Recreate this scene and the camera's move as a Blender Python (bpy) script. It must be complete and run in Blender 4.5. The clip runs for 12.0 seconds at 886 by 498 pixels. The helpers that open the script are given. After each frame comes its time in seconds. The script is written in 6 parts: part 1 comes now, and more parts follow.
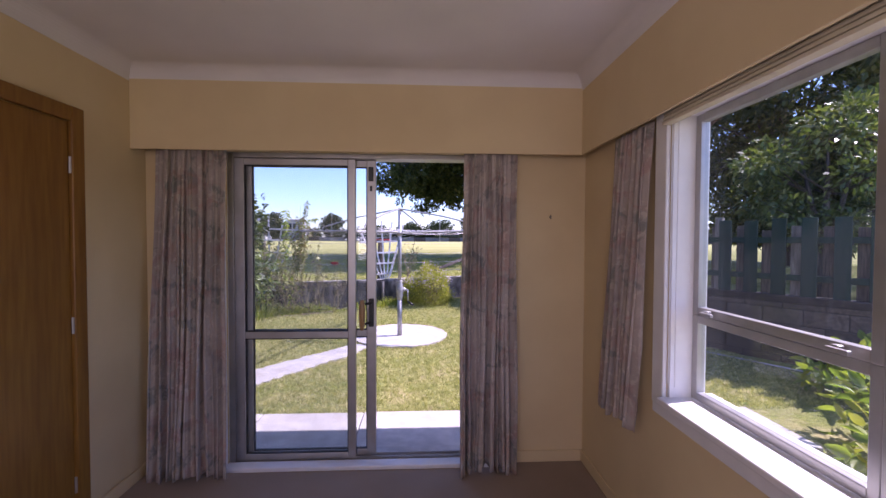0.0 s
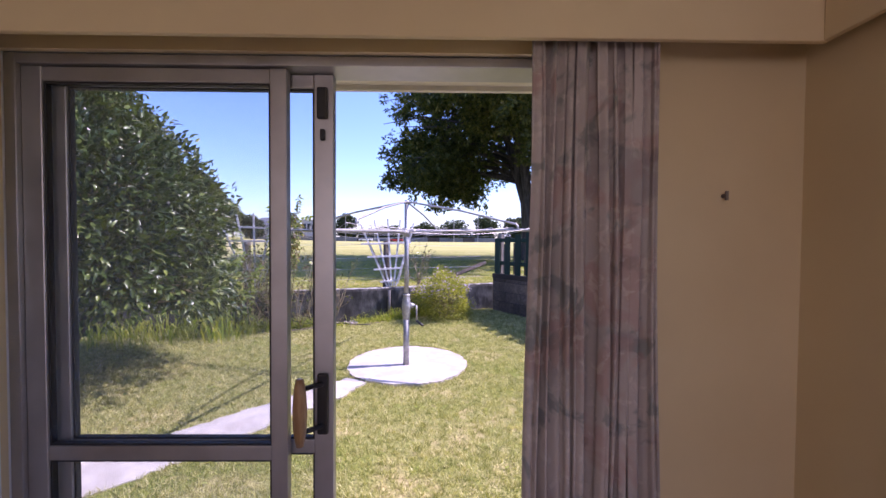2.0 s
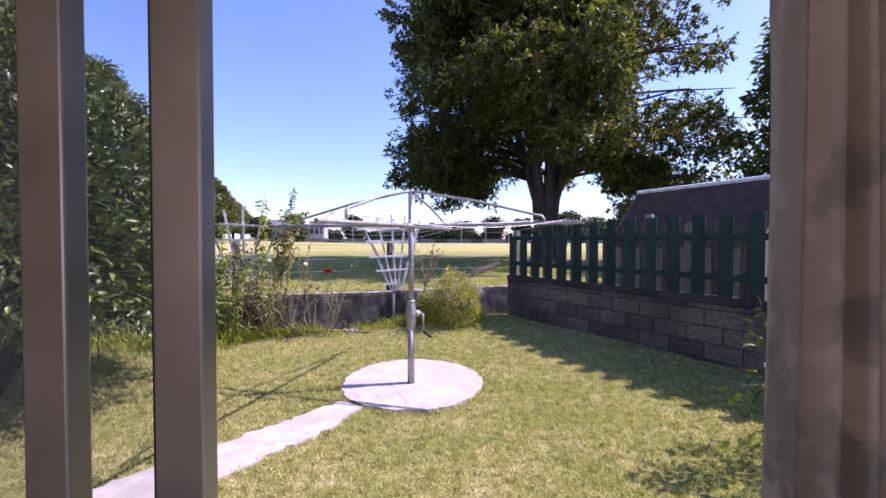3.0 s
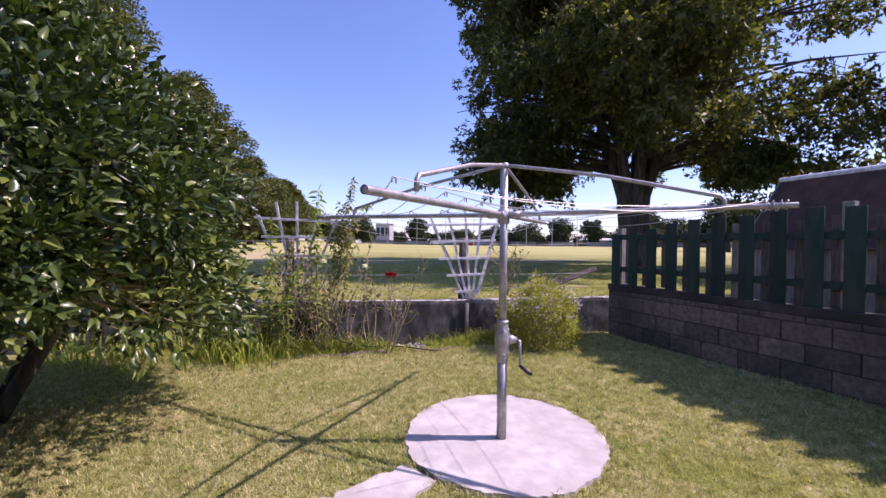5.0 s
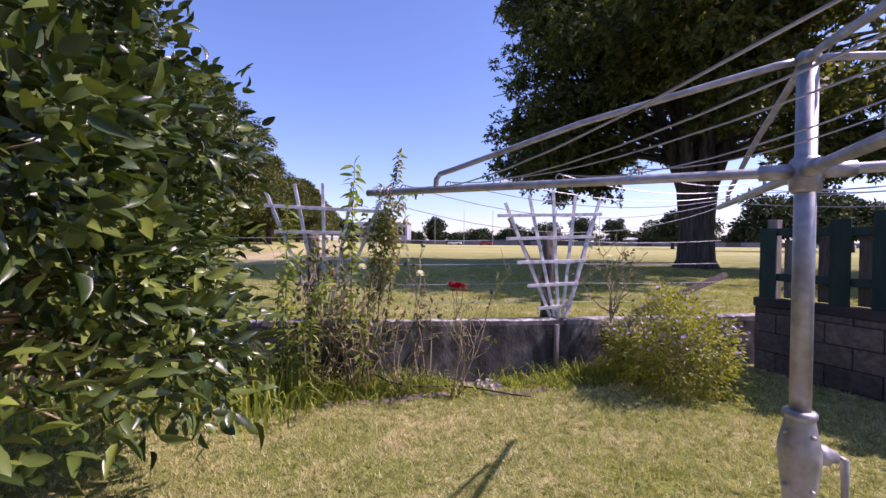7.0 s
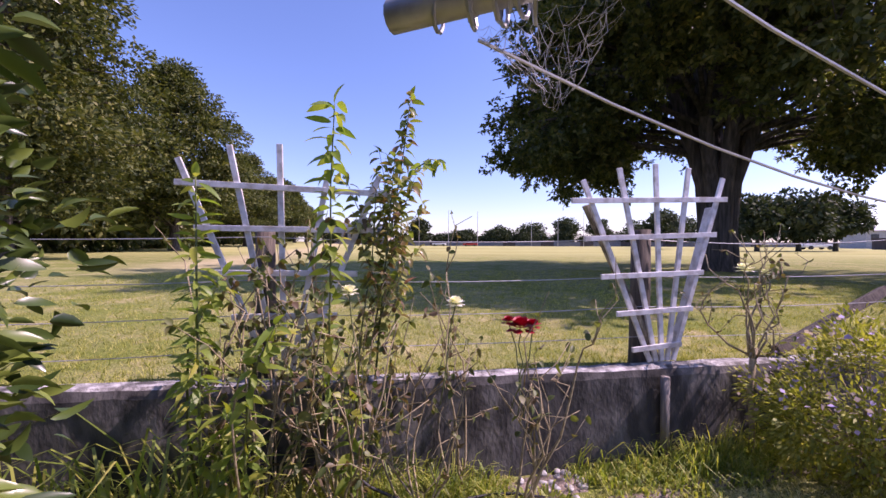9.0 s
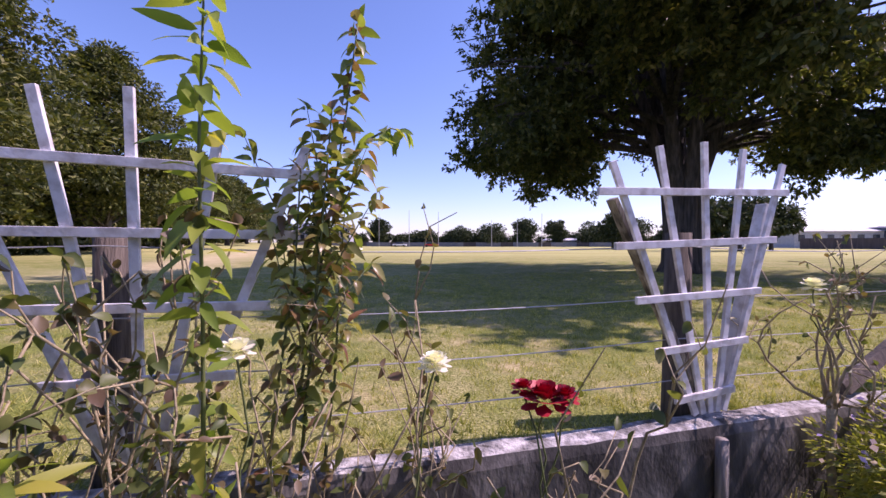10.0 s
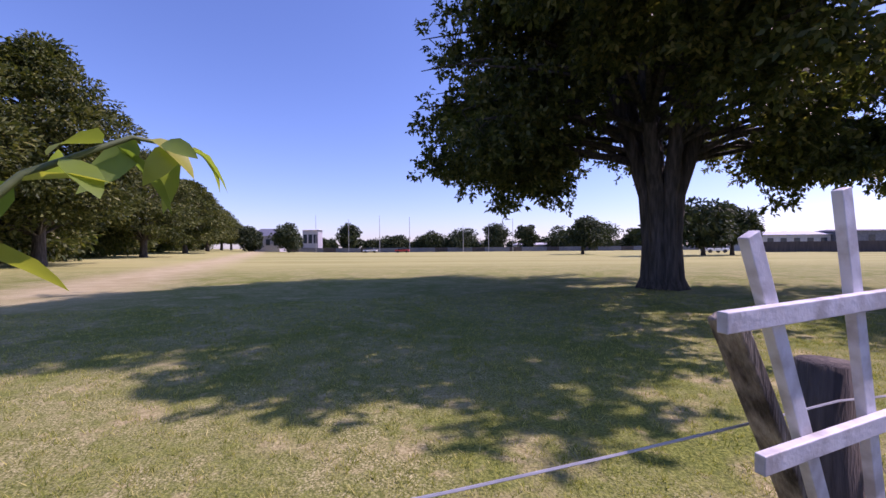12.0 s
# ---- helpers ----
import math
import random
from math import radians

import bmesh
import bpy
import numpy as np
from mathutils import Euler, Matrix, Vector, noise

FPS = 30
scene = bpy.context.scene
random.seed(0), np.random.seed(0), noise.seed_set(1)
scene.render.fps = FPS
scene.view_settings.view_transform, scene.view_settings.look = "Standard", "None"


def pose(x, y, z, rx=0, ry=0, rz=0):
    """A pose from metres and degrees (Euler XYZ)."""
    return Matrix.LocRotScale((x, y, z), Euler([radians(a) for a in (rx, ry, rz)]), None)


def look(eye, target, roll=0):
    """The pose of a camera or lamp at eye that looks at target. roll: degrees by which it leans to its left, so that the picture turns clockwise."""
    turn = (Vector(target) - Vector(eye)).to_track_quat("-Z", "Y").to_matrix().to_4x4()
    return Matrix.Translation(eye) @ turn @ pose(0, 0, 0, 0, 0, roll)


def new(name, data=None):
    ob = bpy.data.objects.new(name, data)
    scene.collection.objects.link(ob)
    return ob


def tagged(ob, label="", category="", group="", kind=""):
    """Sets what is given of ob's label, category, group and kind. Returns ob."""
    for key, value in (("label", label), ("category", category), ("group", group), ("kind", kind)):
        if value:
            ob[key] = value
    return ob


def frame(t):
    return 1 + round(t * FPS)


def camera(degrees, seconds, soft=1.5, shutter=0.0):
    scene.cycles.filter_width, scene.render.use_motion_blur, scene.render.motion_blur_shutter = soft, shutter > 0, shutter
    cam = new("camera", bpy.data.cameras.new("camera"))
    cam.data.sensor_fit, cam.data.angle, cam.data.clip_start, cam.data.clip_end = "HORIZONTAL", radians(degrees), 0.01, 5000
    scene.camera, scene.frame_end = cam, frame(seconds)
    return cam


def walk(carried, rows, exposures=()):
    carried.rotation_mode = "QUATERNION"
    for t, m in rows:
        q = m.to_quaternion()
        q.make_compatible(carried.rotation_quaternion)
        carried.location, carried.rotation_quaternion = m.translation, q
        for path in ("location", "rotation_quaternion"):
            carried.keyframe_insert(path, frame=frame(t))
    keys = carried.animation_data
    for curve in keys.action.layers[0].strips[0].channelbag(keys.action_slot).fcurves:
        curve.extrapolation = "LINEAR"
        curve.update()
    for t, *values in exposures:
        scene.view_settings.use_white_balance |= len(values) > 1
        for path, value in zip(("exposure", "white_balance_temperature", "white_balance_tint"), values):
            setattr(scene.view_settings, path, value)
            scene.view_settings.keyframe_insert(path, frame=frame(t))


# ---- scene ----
cam = camera(96.1, 12.0)
METRES, EYE, TILT, LEAN, TURN = 9.0, 1.485, -0.8, 0.0, -2.7
ROWS = [
    (0.0, 0.0, 0.0, 0.0, 0.0, -0.65, -0.23),
    (0.5, 0.0006, 0.0352, 0.0008, 0.66, -0.77, -0.27),
    (1.0, -0.0028, 0.0769, 0.0016, 1.11, -0.75, -0.34),
    (1.5, -0.0055, 0.1168, 0.0025, 1.52, -0.7, -0.4),
    (2.0, -0.0075, 0.1604, 0.0041, 1.99, -0.62, -0.39),
    (2.5, -0.0119, 0.2001, 0.0026, 2.36, -0.56, -0.36),
    (3.0, -0.0145, 0.2441, -0.0012, 3.06, -0.44, -0.12),
    (3.5, -0.0211, 0.2798, -0.0029, 6.8, -0.4, -0.18),
    (5.5, -0.0802, 0.4142, -0.006, 12.24, -0.09, -0.7),
    (6.0, -0.1103, 0.4553, -0.0064, 12.79, -0.16, -0.75),
    (6.5, -0.1396, 0.4929, -0.008, 14.1, -0.2, -0.72),
    (7.0, -0.1674, 0.5355, -0.0069, 14.36, -0.2, -0.64),
    (9.0, -0.2514, 0.7032, -0.0037, 11.94, -0.02, -0.32),
    (9.5, -0.2637, 0.7481, -0.0037, 8.87, 0.1, -0.15),
    (10.0, -0.2742, 0.7977, 0.0024, 6.28, 0.08, -0.1),
    (10.5, -0.2798, 0.8385, 0.0161, 4.53, 0.19, 0.39),
    (11.0, -0.2737, 0.8744, 0.0274, 4.1, 0.42, 0.54),
    (11.5, -0.2671, 0.9037, 0.0352, 3.74, 0.56, 0.58),
    (12.0, -0.2656, 0.9275, 0.043, 2.27, 0.67, 0.43),
]
walk(cam, [(t, pose(0, 0, EYE, TILT, LEAN, TURN) @ pose(METRES * x, METRES * y, METRES * z, 90 + pitch, roll, yaw)) for t, x, y, z, yaw, pitch, roll in ROWS],
     [(0.0, 1.15, 5950, 47), (2.2, 1.12, 6050, 47), (3.4, 0.78, 6400, 46), (5.5, 0.60, 6450, 49), (7.0, 0.55, 6450, 50), (9.0, 0.63, 6550, 53), (12.0, 0.27, 6150, 54)])

# ---- light ----
SUN = Vector((1.42, 0.26, 1.70)).normalized()
world = bpy.data.worlds.new("sky")
scene.world = world
world.use_nodes = True
_n = world.node_tree.nodes
_sky = _n.new("ShaderNodeTexSky")
_sky.sky_type, _sky.sun_disc = "NISHITA", False
_sky.sun_elevation = math.asin(SUN.z)
_sky.sun_rotation = math.atan2(SUN.x, SUN.y)
_sky.air_density, _sky.dust_density, _sky.ozone_density = 1.0, 0.6, 6.0
_sat = _n.new("ShaderNodeHueSaturation")
_sat.inputs["Saturation"].default_value = 1.06
world.node_tree.links.new(_sky.outputs[0], _sat.inputs["Color"])
world.node_tree.links.new(_sat.outputs[0], _n["Background"].inputs["Color"])
_n["Background"].inputs["Strength"].default_value = 0.15
sun_data = bpy.data.lights.new("sun", "SUN")
sun_data.energy, sun_data.angle, sun_data.color = 4.2, radians(0.55), (1.0, 0.95, 0.88)
sun = new("sun", sun_data)
sun.matrix_world = look(SUN * 40, (0, 0, 0))
# daylight of the other windows of the room, behind the walk's start
lamp_data = bpy.data.lights.new("rear_window_daylight", "AREA")
lamp_data.shape, lamp_data.size, lamp_data.size_y = "RECTANGLE", 1.3, 1.1
lamp_data.energy, lamp_data.color = 13.0, (1.0, 0.96, 0.90)
rear_lamp = new("rear_window_daylight", lamp_data)
rear_lamp.matrix_world = look((-1.0, -3.0, 1.6), (1.06, -1.1, 1.65))


# ---- materials ----
def mat(name, c1, c2=None, scale=6.0, rough=0.6, bump=0.0, bscale=60.0, metal=0.0, stretch=(1, 1, 1), c3=None, scale3=0.8, amount3=0.5,
        vary=0.0, spec=0.5, dist=0.01, detail=6.0, rvar=0.1):
    m = bpy.data.materials.new(name)
    m.use_nodes = True
    nt = m.node_tree
    N, L = nt.nodes, nt.links
    b = N["Principled BSDF"]
    b.inputs["Metallic"].default_value = metal
    b.inputs["Specular IOR Level"].default_value = spec
    geo = N.new("ShaderNodeNewGeometry")
    mp = N.new("ShaderNodeMapping")
    mp.inputs["Scale"].default_value = stretch
    L.new(geo.outputs["Position"], mp.inputs["Vector"])
    n1 = N.new("ShaderNodeTexNoise")
    n1.inputs["Scale"].default_value, n1.inputs["Detail"].default_value = scale, detail
    L.new(mp.outputs[0], n1.inputs["Vector"])
    r = N.new("ShaderNodeValToRGB")
    r.color_ramp.elements[0].position, r.color_ramp.elements[1].position = 0.35, 0.68
    r.color_ramp.elements[0].color = (*c1, 1)
    r.color_ramp.elements[1].color = (*(c2 or c1), 1)
    L.new(n1.outputs[0], r.inputs[0])
    col = r.outputs[0]
    if c3:
        n3 = N.new("ShaderNodeTexNoise")
        n3.inputs["Scale"].default_value, n3.inputs["Detail"].default_value = scale3, 5
        L.new(mp.outputs[0], n3.inputs["Vector"])
        r3 = N.new("ShaderNodeValToRGB")
        r3.color_ramp.elements[0].position, r3.color_ramp.elements[1].position = 0.45, 0.65
        r3.color_ramp.elements[0].color, r3.color_ramp.elements[1].color = (0, 0, 0, 1), (amount3,) * 3 + (1,)
        L.new(n3.outputs[0], r3.inputs[0])
        mx = N.new("ShaderNodeMixRGB")
        L.new(r3.outputs[0], mx.inputs[0])
        L.new(col, mx.inputs[1])
        mx.inputs[2].default_value = (*c3, 1)
        col = mx.outputs[0]
    if vary:
        oi = N.new("ShaderNodeObjectInfo")
        mr = N.new("ShaderNodeMapRange")
        mr.inputs["To Min"].default_value, mr.inputs["To Max"].default_value = 1 - vary, 1 + vary
        L.new(oi.outputs["Random"], mr.inputs["Value"])
        hs = N.new("ShaderNodeHueSaturation")
        L.new(mr.outputs[0], hs.inputs["Value"])
        L.new(col, hs.inputs["Color"])
        col = hs.outputs[0]
    L.new(col, b.inputs["Base Color"])
    rr = N.new("ShaderNodeMapRange")
    rr.inputs["To Min"].default_value, rr.inputs["To Max"].default_value = max(0.02, rough - rvar), min(1, rough + rvar)
    L.new(n1.outputs[0], rr.inputs["Value"])
    L.new(rr.outputs[0], b.inputs["Roughness"])
    if bump:
        n2 = N.new("ShaderNodeTexNoise")
        n2.inputs["Scale"].default_value, n2.inputs["Detail"].default_value = bscale, 4
        L.new(mp.outputs[0], n2.inputs["Vector"])
        bp = N.new("ShaderNodeBump")
        bp.inputs["Strength"].default_value, bp.inputs["Distance"].default_value = bump, dist
        L.new(n2.outputs[0], bp.inputs["Height"])
        L.new(bp.outputs[0], b.inputs["Normal"])
    return m


def leaf_mat(name, cols, rough=0.4, through_light=0.3, spec=0.5, scale=0.7, single=0.75, clump=0.25):
    """Foliage: colour differs from leaf to leaf and from clump to clump."""
    m = bpy.data.materials.new(name)
    m.use_nodes = True
    nt = m.node_tree
    N, L = nt.nodes, nt.links
    b = N["Principled BSDF"]
    b.inputs["Roughness"].default_value, b.inputs["Specular IOR Level"].default_value = rough, spec
    geo = N.new("ShaderNodeNewGeometry")
    ns = N.new("ShaderNodeTexNoise")
    ns.inputs["Scale"].default_value = scale
    L.new(geo.outputs["Position"], ns.inputs["Vector"])
    ad = N.new("ShaderNodeMath")
    ad.operation = "MULTIPLY_ADD"
    L.new(geo.outputs["Random Per Island"], ad.inputs[0])
    ad.inputs[1].default_value = single
    mr = N.new("ShaderNodeMapRange")
    mr.inputs["From Min"].default_value, mr.inputs["From Max"].default_value = 0.3, 0.7
    mr.inputs["To Min"].default_value, mr.inputs["To Max"].default_value = 0.0, clump
    L.new(ns.outputs[0], mr.inputs["Value"])
    L.new(mr.outputs[0], ad.inputs[2])
    r = N.new("ShaderNodeValToRGB")
    e = r.color_ramp.elements
    e[0].color = (*cols[0], 1)
    e[-1].color = (*cols[-1], 1)
    for i, c in enumerate(cols[1:-1], 1):
        e.new(i / (len(cols) - 1)).color = (*c, 1)
    L.new(ad.outputs[0], r.inputs[0])
    L.new(r.outputs[0], b.inputs["Base Color"])
    tr = N.new("ShaderNodeBsdfTranslucent")
    gm = N.new("ShaderNodeMixRGB")
    gm.blend_type = "MULTIPLY"
    gm.inputs[0].default_value = 1
    L.new(r.outputs[0], gm.inputs[1])
    gm.inputs[2].default_value = (1.5, 1.6, 0.6, 1)
    L.new(gm.outputs[0], tr.inputs["Color"])
    mx = N.new("ShaderNodeMixShader")
    mx.inputs[0].default_value = through_light
    L.new(b.outputs[0], mx.inputs[1])
    L.new(tr.outputs[0], mx.inputs[2])
    L.new(mx.outputs[0], N["Material Output"].inputs["Surface"])
    return m


def glass_mat(name, tint=(1, 1, 1), rough=0.0, dust=0.004):
    m = bpy.data.materials.new(name)
    m.use_nodes = True
    nt = m.node_tree
    N, L = nt.nodes, nt.links
    N.remove(N["Principled BSDF"])
    t, g, f, x = N.new("ShaderNodeBsdfTransparent"), N.new("ShaderNodeBsdfGlossy"), N.new("ShaderNodeLayerWeight"), N.new("ShaderNodeMixShader")
    t.inputs["Color"].default_value = (*tint, 1)
    g.inputs["Roughness"].default_value = 0.02 + rough
    f.inputs["Blend"].default_value = 0.5
    pw, ma = N.new("ShaderNodeMath"), N.new("ShaderNodeMath")
    pw.operation, ma.operation = "POWER", "MULTIPLY_ADD"
    L.new(f.outputs["Facing"], pw.inputs[0])
    pw.inputs[1].default_value, ma.inputs[1].default_value, ma.inputs[2].default_value = 4.5, 0.45, 0.02
    L.new(pw.outputs[0], ma.inputs[0])
    L.new(ma.outputs[0], x.inputs[0])
    L.new(t.outputs[0], x.inputs[1])
    L.new(g.outputs[0], x.inputs[2])
    # a film of dust scatters a little of the daylight
    du, dx = N.new("ShaderNodeBsdfTranslucent"), N.new("ShaderNodeMixShader")
    du.inputs["Color"].default_value = (0.85, 0.86, 0.90, 1)
    dx.inputs[0].default_value = dust
    L.new(x.outputs[0], dx.inputs[1])
    L.new(du.outputs[0], dx.inputs[2])
    L.new(dx.outputs[0], N["Material Output"].inputs["Surface"])
    return m


M_WALL = mat("cream_wallpaper", (0.70, 0.56, 0.32), (0.75, 0.61, 0.355), 3, 0.75, 0.15, 240, c3=(0.60, 0.45, 0.25), scale3=1.3, amount3=0.25, dist=0.002)
M_CEIL = mat("white_ceiling_paint", (0.74, 0.72, 0.70), (0.80, 0.78, 0.76), 2, 0.8, 0.1, 300, dist=0.002)
M_WHITE = mat("white_gloss_paint", (0.78, 0.78, 0.78), (0.84, 0.84, 0.84), 8, 0.35, 0.05, 120, dist=0.002)
M_CARPET = mat("beige_carpet", (0.34, 0.27, 0.21), (0.46, 0.37, 0.30), 260, 0.95, 0.8, 420, c3=(0.30, 0.23, 0.17), scale3=1.5, amount3=0.4, dist=0.006, spec=0.1)
M_ALU = mat("brushed_aluminium", (0.42, 0.41, 0.40), (0.50, 0.49, 0.48), 9, 0.42, 0.08, 200, metal=0.75, dist=0.001)
M_RUBBER = mat("black_rubber", (0.015, 0.015, 0.016), (0.03, 0.03, 0.03), 40, 0.6)
M_BLACK = mat("black_plastic", (0.012, 0.012, 0.013), (0.02, 0.02, 0.02), 30, 0.35)
M_HANDLEWOOD = mat("varnished_handle_wood", (0.30, 0.17, 0.07), (0.42, 0.25, 0.11), 30, 0.4, 0.1, 80, stretch=(4, 4, 0.6))
M_DOORWOOD = mat("varnished_plywood", (0.22, 0.098, 0.013), (0.30, 0.148, 0.024), 14, 0.42, 0.08, 90, stretch=(3, 3, 0.25), c3=(0.17, 0.07, 0.012), scale3=3, amount3=0.4, dist=0.002)
M_GLASS = glass_mat("window_glass", (0.93, 0.95, 0.94))
M_DOORGLASS = glass_mat("dusty_door_glass", (0.95, 0.96, 0.96), 0.0, 0.022)
M_CREAM_EXT = mat("cream_soffit_paint", (0.62, 0.56, 0.42), (0.68, 0.62, 0.47), 4, 0.6, 0.1, 60, dist=0.003)
M_BRICKWALL = mat("white_outside_wall", (0.62, 0.60, 0.56), (0.70, 0.68, 0.64), 5, 0.7, 0.3, 50)
M_CONC = mat("pale_concrete", (0.40, 0.385, 0.37), (0.54, 0.52, 0.495), 9, 0.85, 0.5, 90, c3=(0.36, 0.33, 0.30), scale3=3.2, amount3=0.5, dist=0.004)
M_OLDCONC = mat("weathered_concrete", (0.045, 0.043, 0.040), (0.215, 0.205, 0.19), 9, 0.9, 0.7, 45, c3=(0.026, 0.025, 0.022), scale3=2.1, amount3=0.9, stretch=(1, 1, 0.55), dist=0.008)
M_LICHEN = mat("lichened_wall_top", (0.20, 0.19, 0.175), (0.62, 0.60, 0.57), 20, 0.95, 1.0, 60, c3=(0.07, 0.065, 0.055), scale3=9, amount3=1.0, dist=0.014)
M_COPING = mat("stained_brown_coping", (0.042, 0.033, 0.026), (0.10, 0.077, 0.060), 8, 0.95, 0.8, 90, c3=(0.022, 0.019, 0.016), scale3=2.0, amount3=0.8, dist=0.006)
M_BLOCK = mat("brown_concrete_block", (0.105, 0.080, 0.060), (0.205, 0.155, 0.118), 22, 0.95, 0.8, 120, c3=(0.055, 0.045, 0.036), scale3=1.3, amount3=0.8, vary=0.3, dist=0.006)
M_MORTAR = mat("dark_mortar", (0.035, 0.03, 0.027), (0.07, 0.06, 0.055), 20, 0.95, 0.4, 90)
M_GREEN = mat("dark_green_fence_paint", (0.015, 0.036, 0.027), (0.025, 0.051, 0.040), 9, 0.85, 0.4, 70, stretch=(3, 3, 0.5), c3=(0.05, 0.055, 0.045), scale3=3, amount3=0.45, vary=0.2, dist=0.004, spec=0.2)
M_GREYWOOD = mat("weathered_grey_timber", (0.16, 0.14, 0.12), (0.30, 0.27, 0.24), 16, 0.9, 0.5, 60, stretch=(4, 4, 0.4), c3=(0.08, 0.075, 0.06), scale3=3, amount3=0.6, vary=0.15)
M_POST = mat("dark_weathered_post", (0.06, 0.048, 0.04), (0.15, 0.125, 0.10), 14, 0.9, 0.7, 60, stretch=(4, 4, 0.35))
M_TRELLIS = mat("flaking_white_trellis_paint", (0.66, 0.65, 0.66), (0.78, 0.77, 0.78), 14, 0.55, 0.35, 90, c3=(0.33, 0.29, 0.25), scale3=17, amount3=0.6, vary=0.05, dist=0.003)
M_GALV = mat("galvanised_steel", (0.34, 0.34, 0.34), (0.50, 0.50, 0.49), 30, 0.5, 0.15, 120, metal=0.7, c3=(0.24, 0.22, 0.20), scale3=9, amount3=0.5, dist=0.002)
M_WIRE = mat("line_wire", (0.40, 0.40, 0.40), (0.5, 0.5, 0.5), 20, 0.5, metal=0.4)
M_BARK = mat("grey_bark", (0.055, 0.045, 0.037), (0.15, 0.125, 0.105), 5, 0.95, 1.0, 14, stretch=(3, 3, 0.35), c3=(0.03, 0.026, 0.02), scale3=3, amount3=0.6, dist=0.05)
M_ROOF = mat("rusty_brown_iron", (0.060, 0.028, 0.018), (0.110, 0.055, 0.036), 6, 0.92, 0.3, 30, c3=(0.03, 0.02, 0.018), scale3=1.2, amount3=0.6)
M_HALFROUND = mat("barked_half_round_timber", (0.20, 0.16, 0.115), (0.50, 0.44, 0.35), 16, 0.9, 0.9, 60, stretch=(2.4, 2.4, 0.5), c3=(0.055, 0.042, 0.03), scale3=9, amount3=1.0)
M_STEM = mat("woody_rose_stem", (0.22, 0.175, 0.10), (0.42, 0.35, 0.21), 30, 0.8, 0.4, 90)
M_GSTEM = mat("green_stem", (0.07, 0.10, 0.03), (0.12, 0.15, 0.05), 30, 0.6)
M_SOIL = mat("dry_soil", (0.17, 0.13, 0.105), (0.33, 0.26, 0.215), 30, 0.95, 0.8, 90, c3=(0.09, 0.07, 0.055), scale3=8, amount3=0.6)
M_WEB = mat("dusty_web", (0.45, 0.44, 0.43), (0.62, 0.61, 0.60), 60, 0.9)
L_CITRUS = leaf_mat("glossy_citrus_leaf", [(0.012, 0.027, 0.007), (0.036, 0.066, 0.014), (0.085, 0.126, 0.024), (0.22, 0.27, 0.045)], 0.33, 0.09, 0.5)
L_TOTARA = leaf_mat("dark_evergreen_leaf", [(0.029, 0.046, 0.017), (0.062, 0.083, 0.025), (0.115, 0.131, 0.037), (0.24, 0.215, 0.072)], 0.5, 0.38, 0.35, 0.5)
L_ROW = leaf_mat("shelter_tree_leaf", [(0.018, 0.030, 0.009), (0.050, 0.068, 0.018), (0.110, 0.125, 0.030), (0.20, 0.19, 0.050)], 0.6, 0.2, 0.3, 0.25)
L_FAR = leaf_mat("far_tree_leaf", [(0.022, 0.038, 0.018), (0.045, 0.065, 0.030), (0.075, 0.09, 0.04)], 0.7, 0.1, 0.2, 0.2)
L_NEIGH = leaf_mat("neighbour_tree_leaf", [(0.025, 0.048, 0.018), (0.06, 0.095, 0.03), (0.13, 0.17, 0.055), (0.30, 0.31, 0.14)], 0.4, 0.3)
L_ROSE = leaf_mat("rose_leaf", [(0.035, 0.07, 0.015), (0.08, 0.11, 0.03), (0.15, 0.17, 0.05), (0.12, 0.07, 0.04), (0.26, 0.20, 0.11)], 0.5, 0.35)
L_CLIMB = leaf_mat("yellow_green_climber_leaf", [(0.10, 0.17, 0.03), (0.18, 0.26, 0.045), (0.28, 0.33, 0.06), (0.42, 0.36, 0.06)], 0.45, 0.45)
L_CLIMBR = leaf_mat("mixed_green_and_red_leaf", [(0.05, 0.09, 0.02), (0.12, 0.17, 0.035), (0.22, 0.27, 0.06), (0.13, 0.06, 0.04), (0.30, 0.27, 0.12)], 0.4, 0.4)
L_REDLEAF = leaf_mat("reddish_rose_leaf", [(0.09, 0.15, 0.03), (0.21, 0.27, 0.06), (0.20, 0.075, 0.05), (0.31, 0.34, 0.10), (0.30, 0.23, 0.11)], 0.35, 0.4)
L_SHRUB = leaf_mat("yellow_green_shrub_leaf", [(0.09, 0.12, 0.024), (0.21, 0.24, 0.04), (0.37, 0.37, 0.06), (0.55, 0.50, 0.11)], 0.6, 0.35, 0.5, 7, 0.5, 0.5)
L_STRAP = leaf_mat("strap_leaf", [(0.11, 0.17, 0.030), (0.22, 0.29, 0.052), (0.36, 0.38, 0.08), (0.58, 0.50, 0.15)], 0.5, 0.45)
L_GRASS = leaf_mat("lawn_blade", [(0.10, 0.135, 0.042), (0.30, 0.315, 0.125), (0.53, 0.50, 0.255), (0.84, 0.77, 0.54)], 0.7, 0.3, 0.2, 13, 0.45, 0.55)
L_FIELDGRASS = leaf_mat("field_blade", [(0.09, 0.125, 0.020), (0.24, 0.27, 0.056), (0.44, 0.41, 0.125), (0.70, 0.62, 0.33)], 0.7, 0.3, 0.2, 13, 0.45, 0.55)
L_PURPLE = leaf_mat("purple_flower", [(0.40, 0.29, 0.58), (0.58, 0.47, 0.76)], 0.6, 0.3)
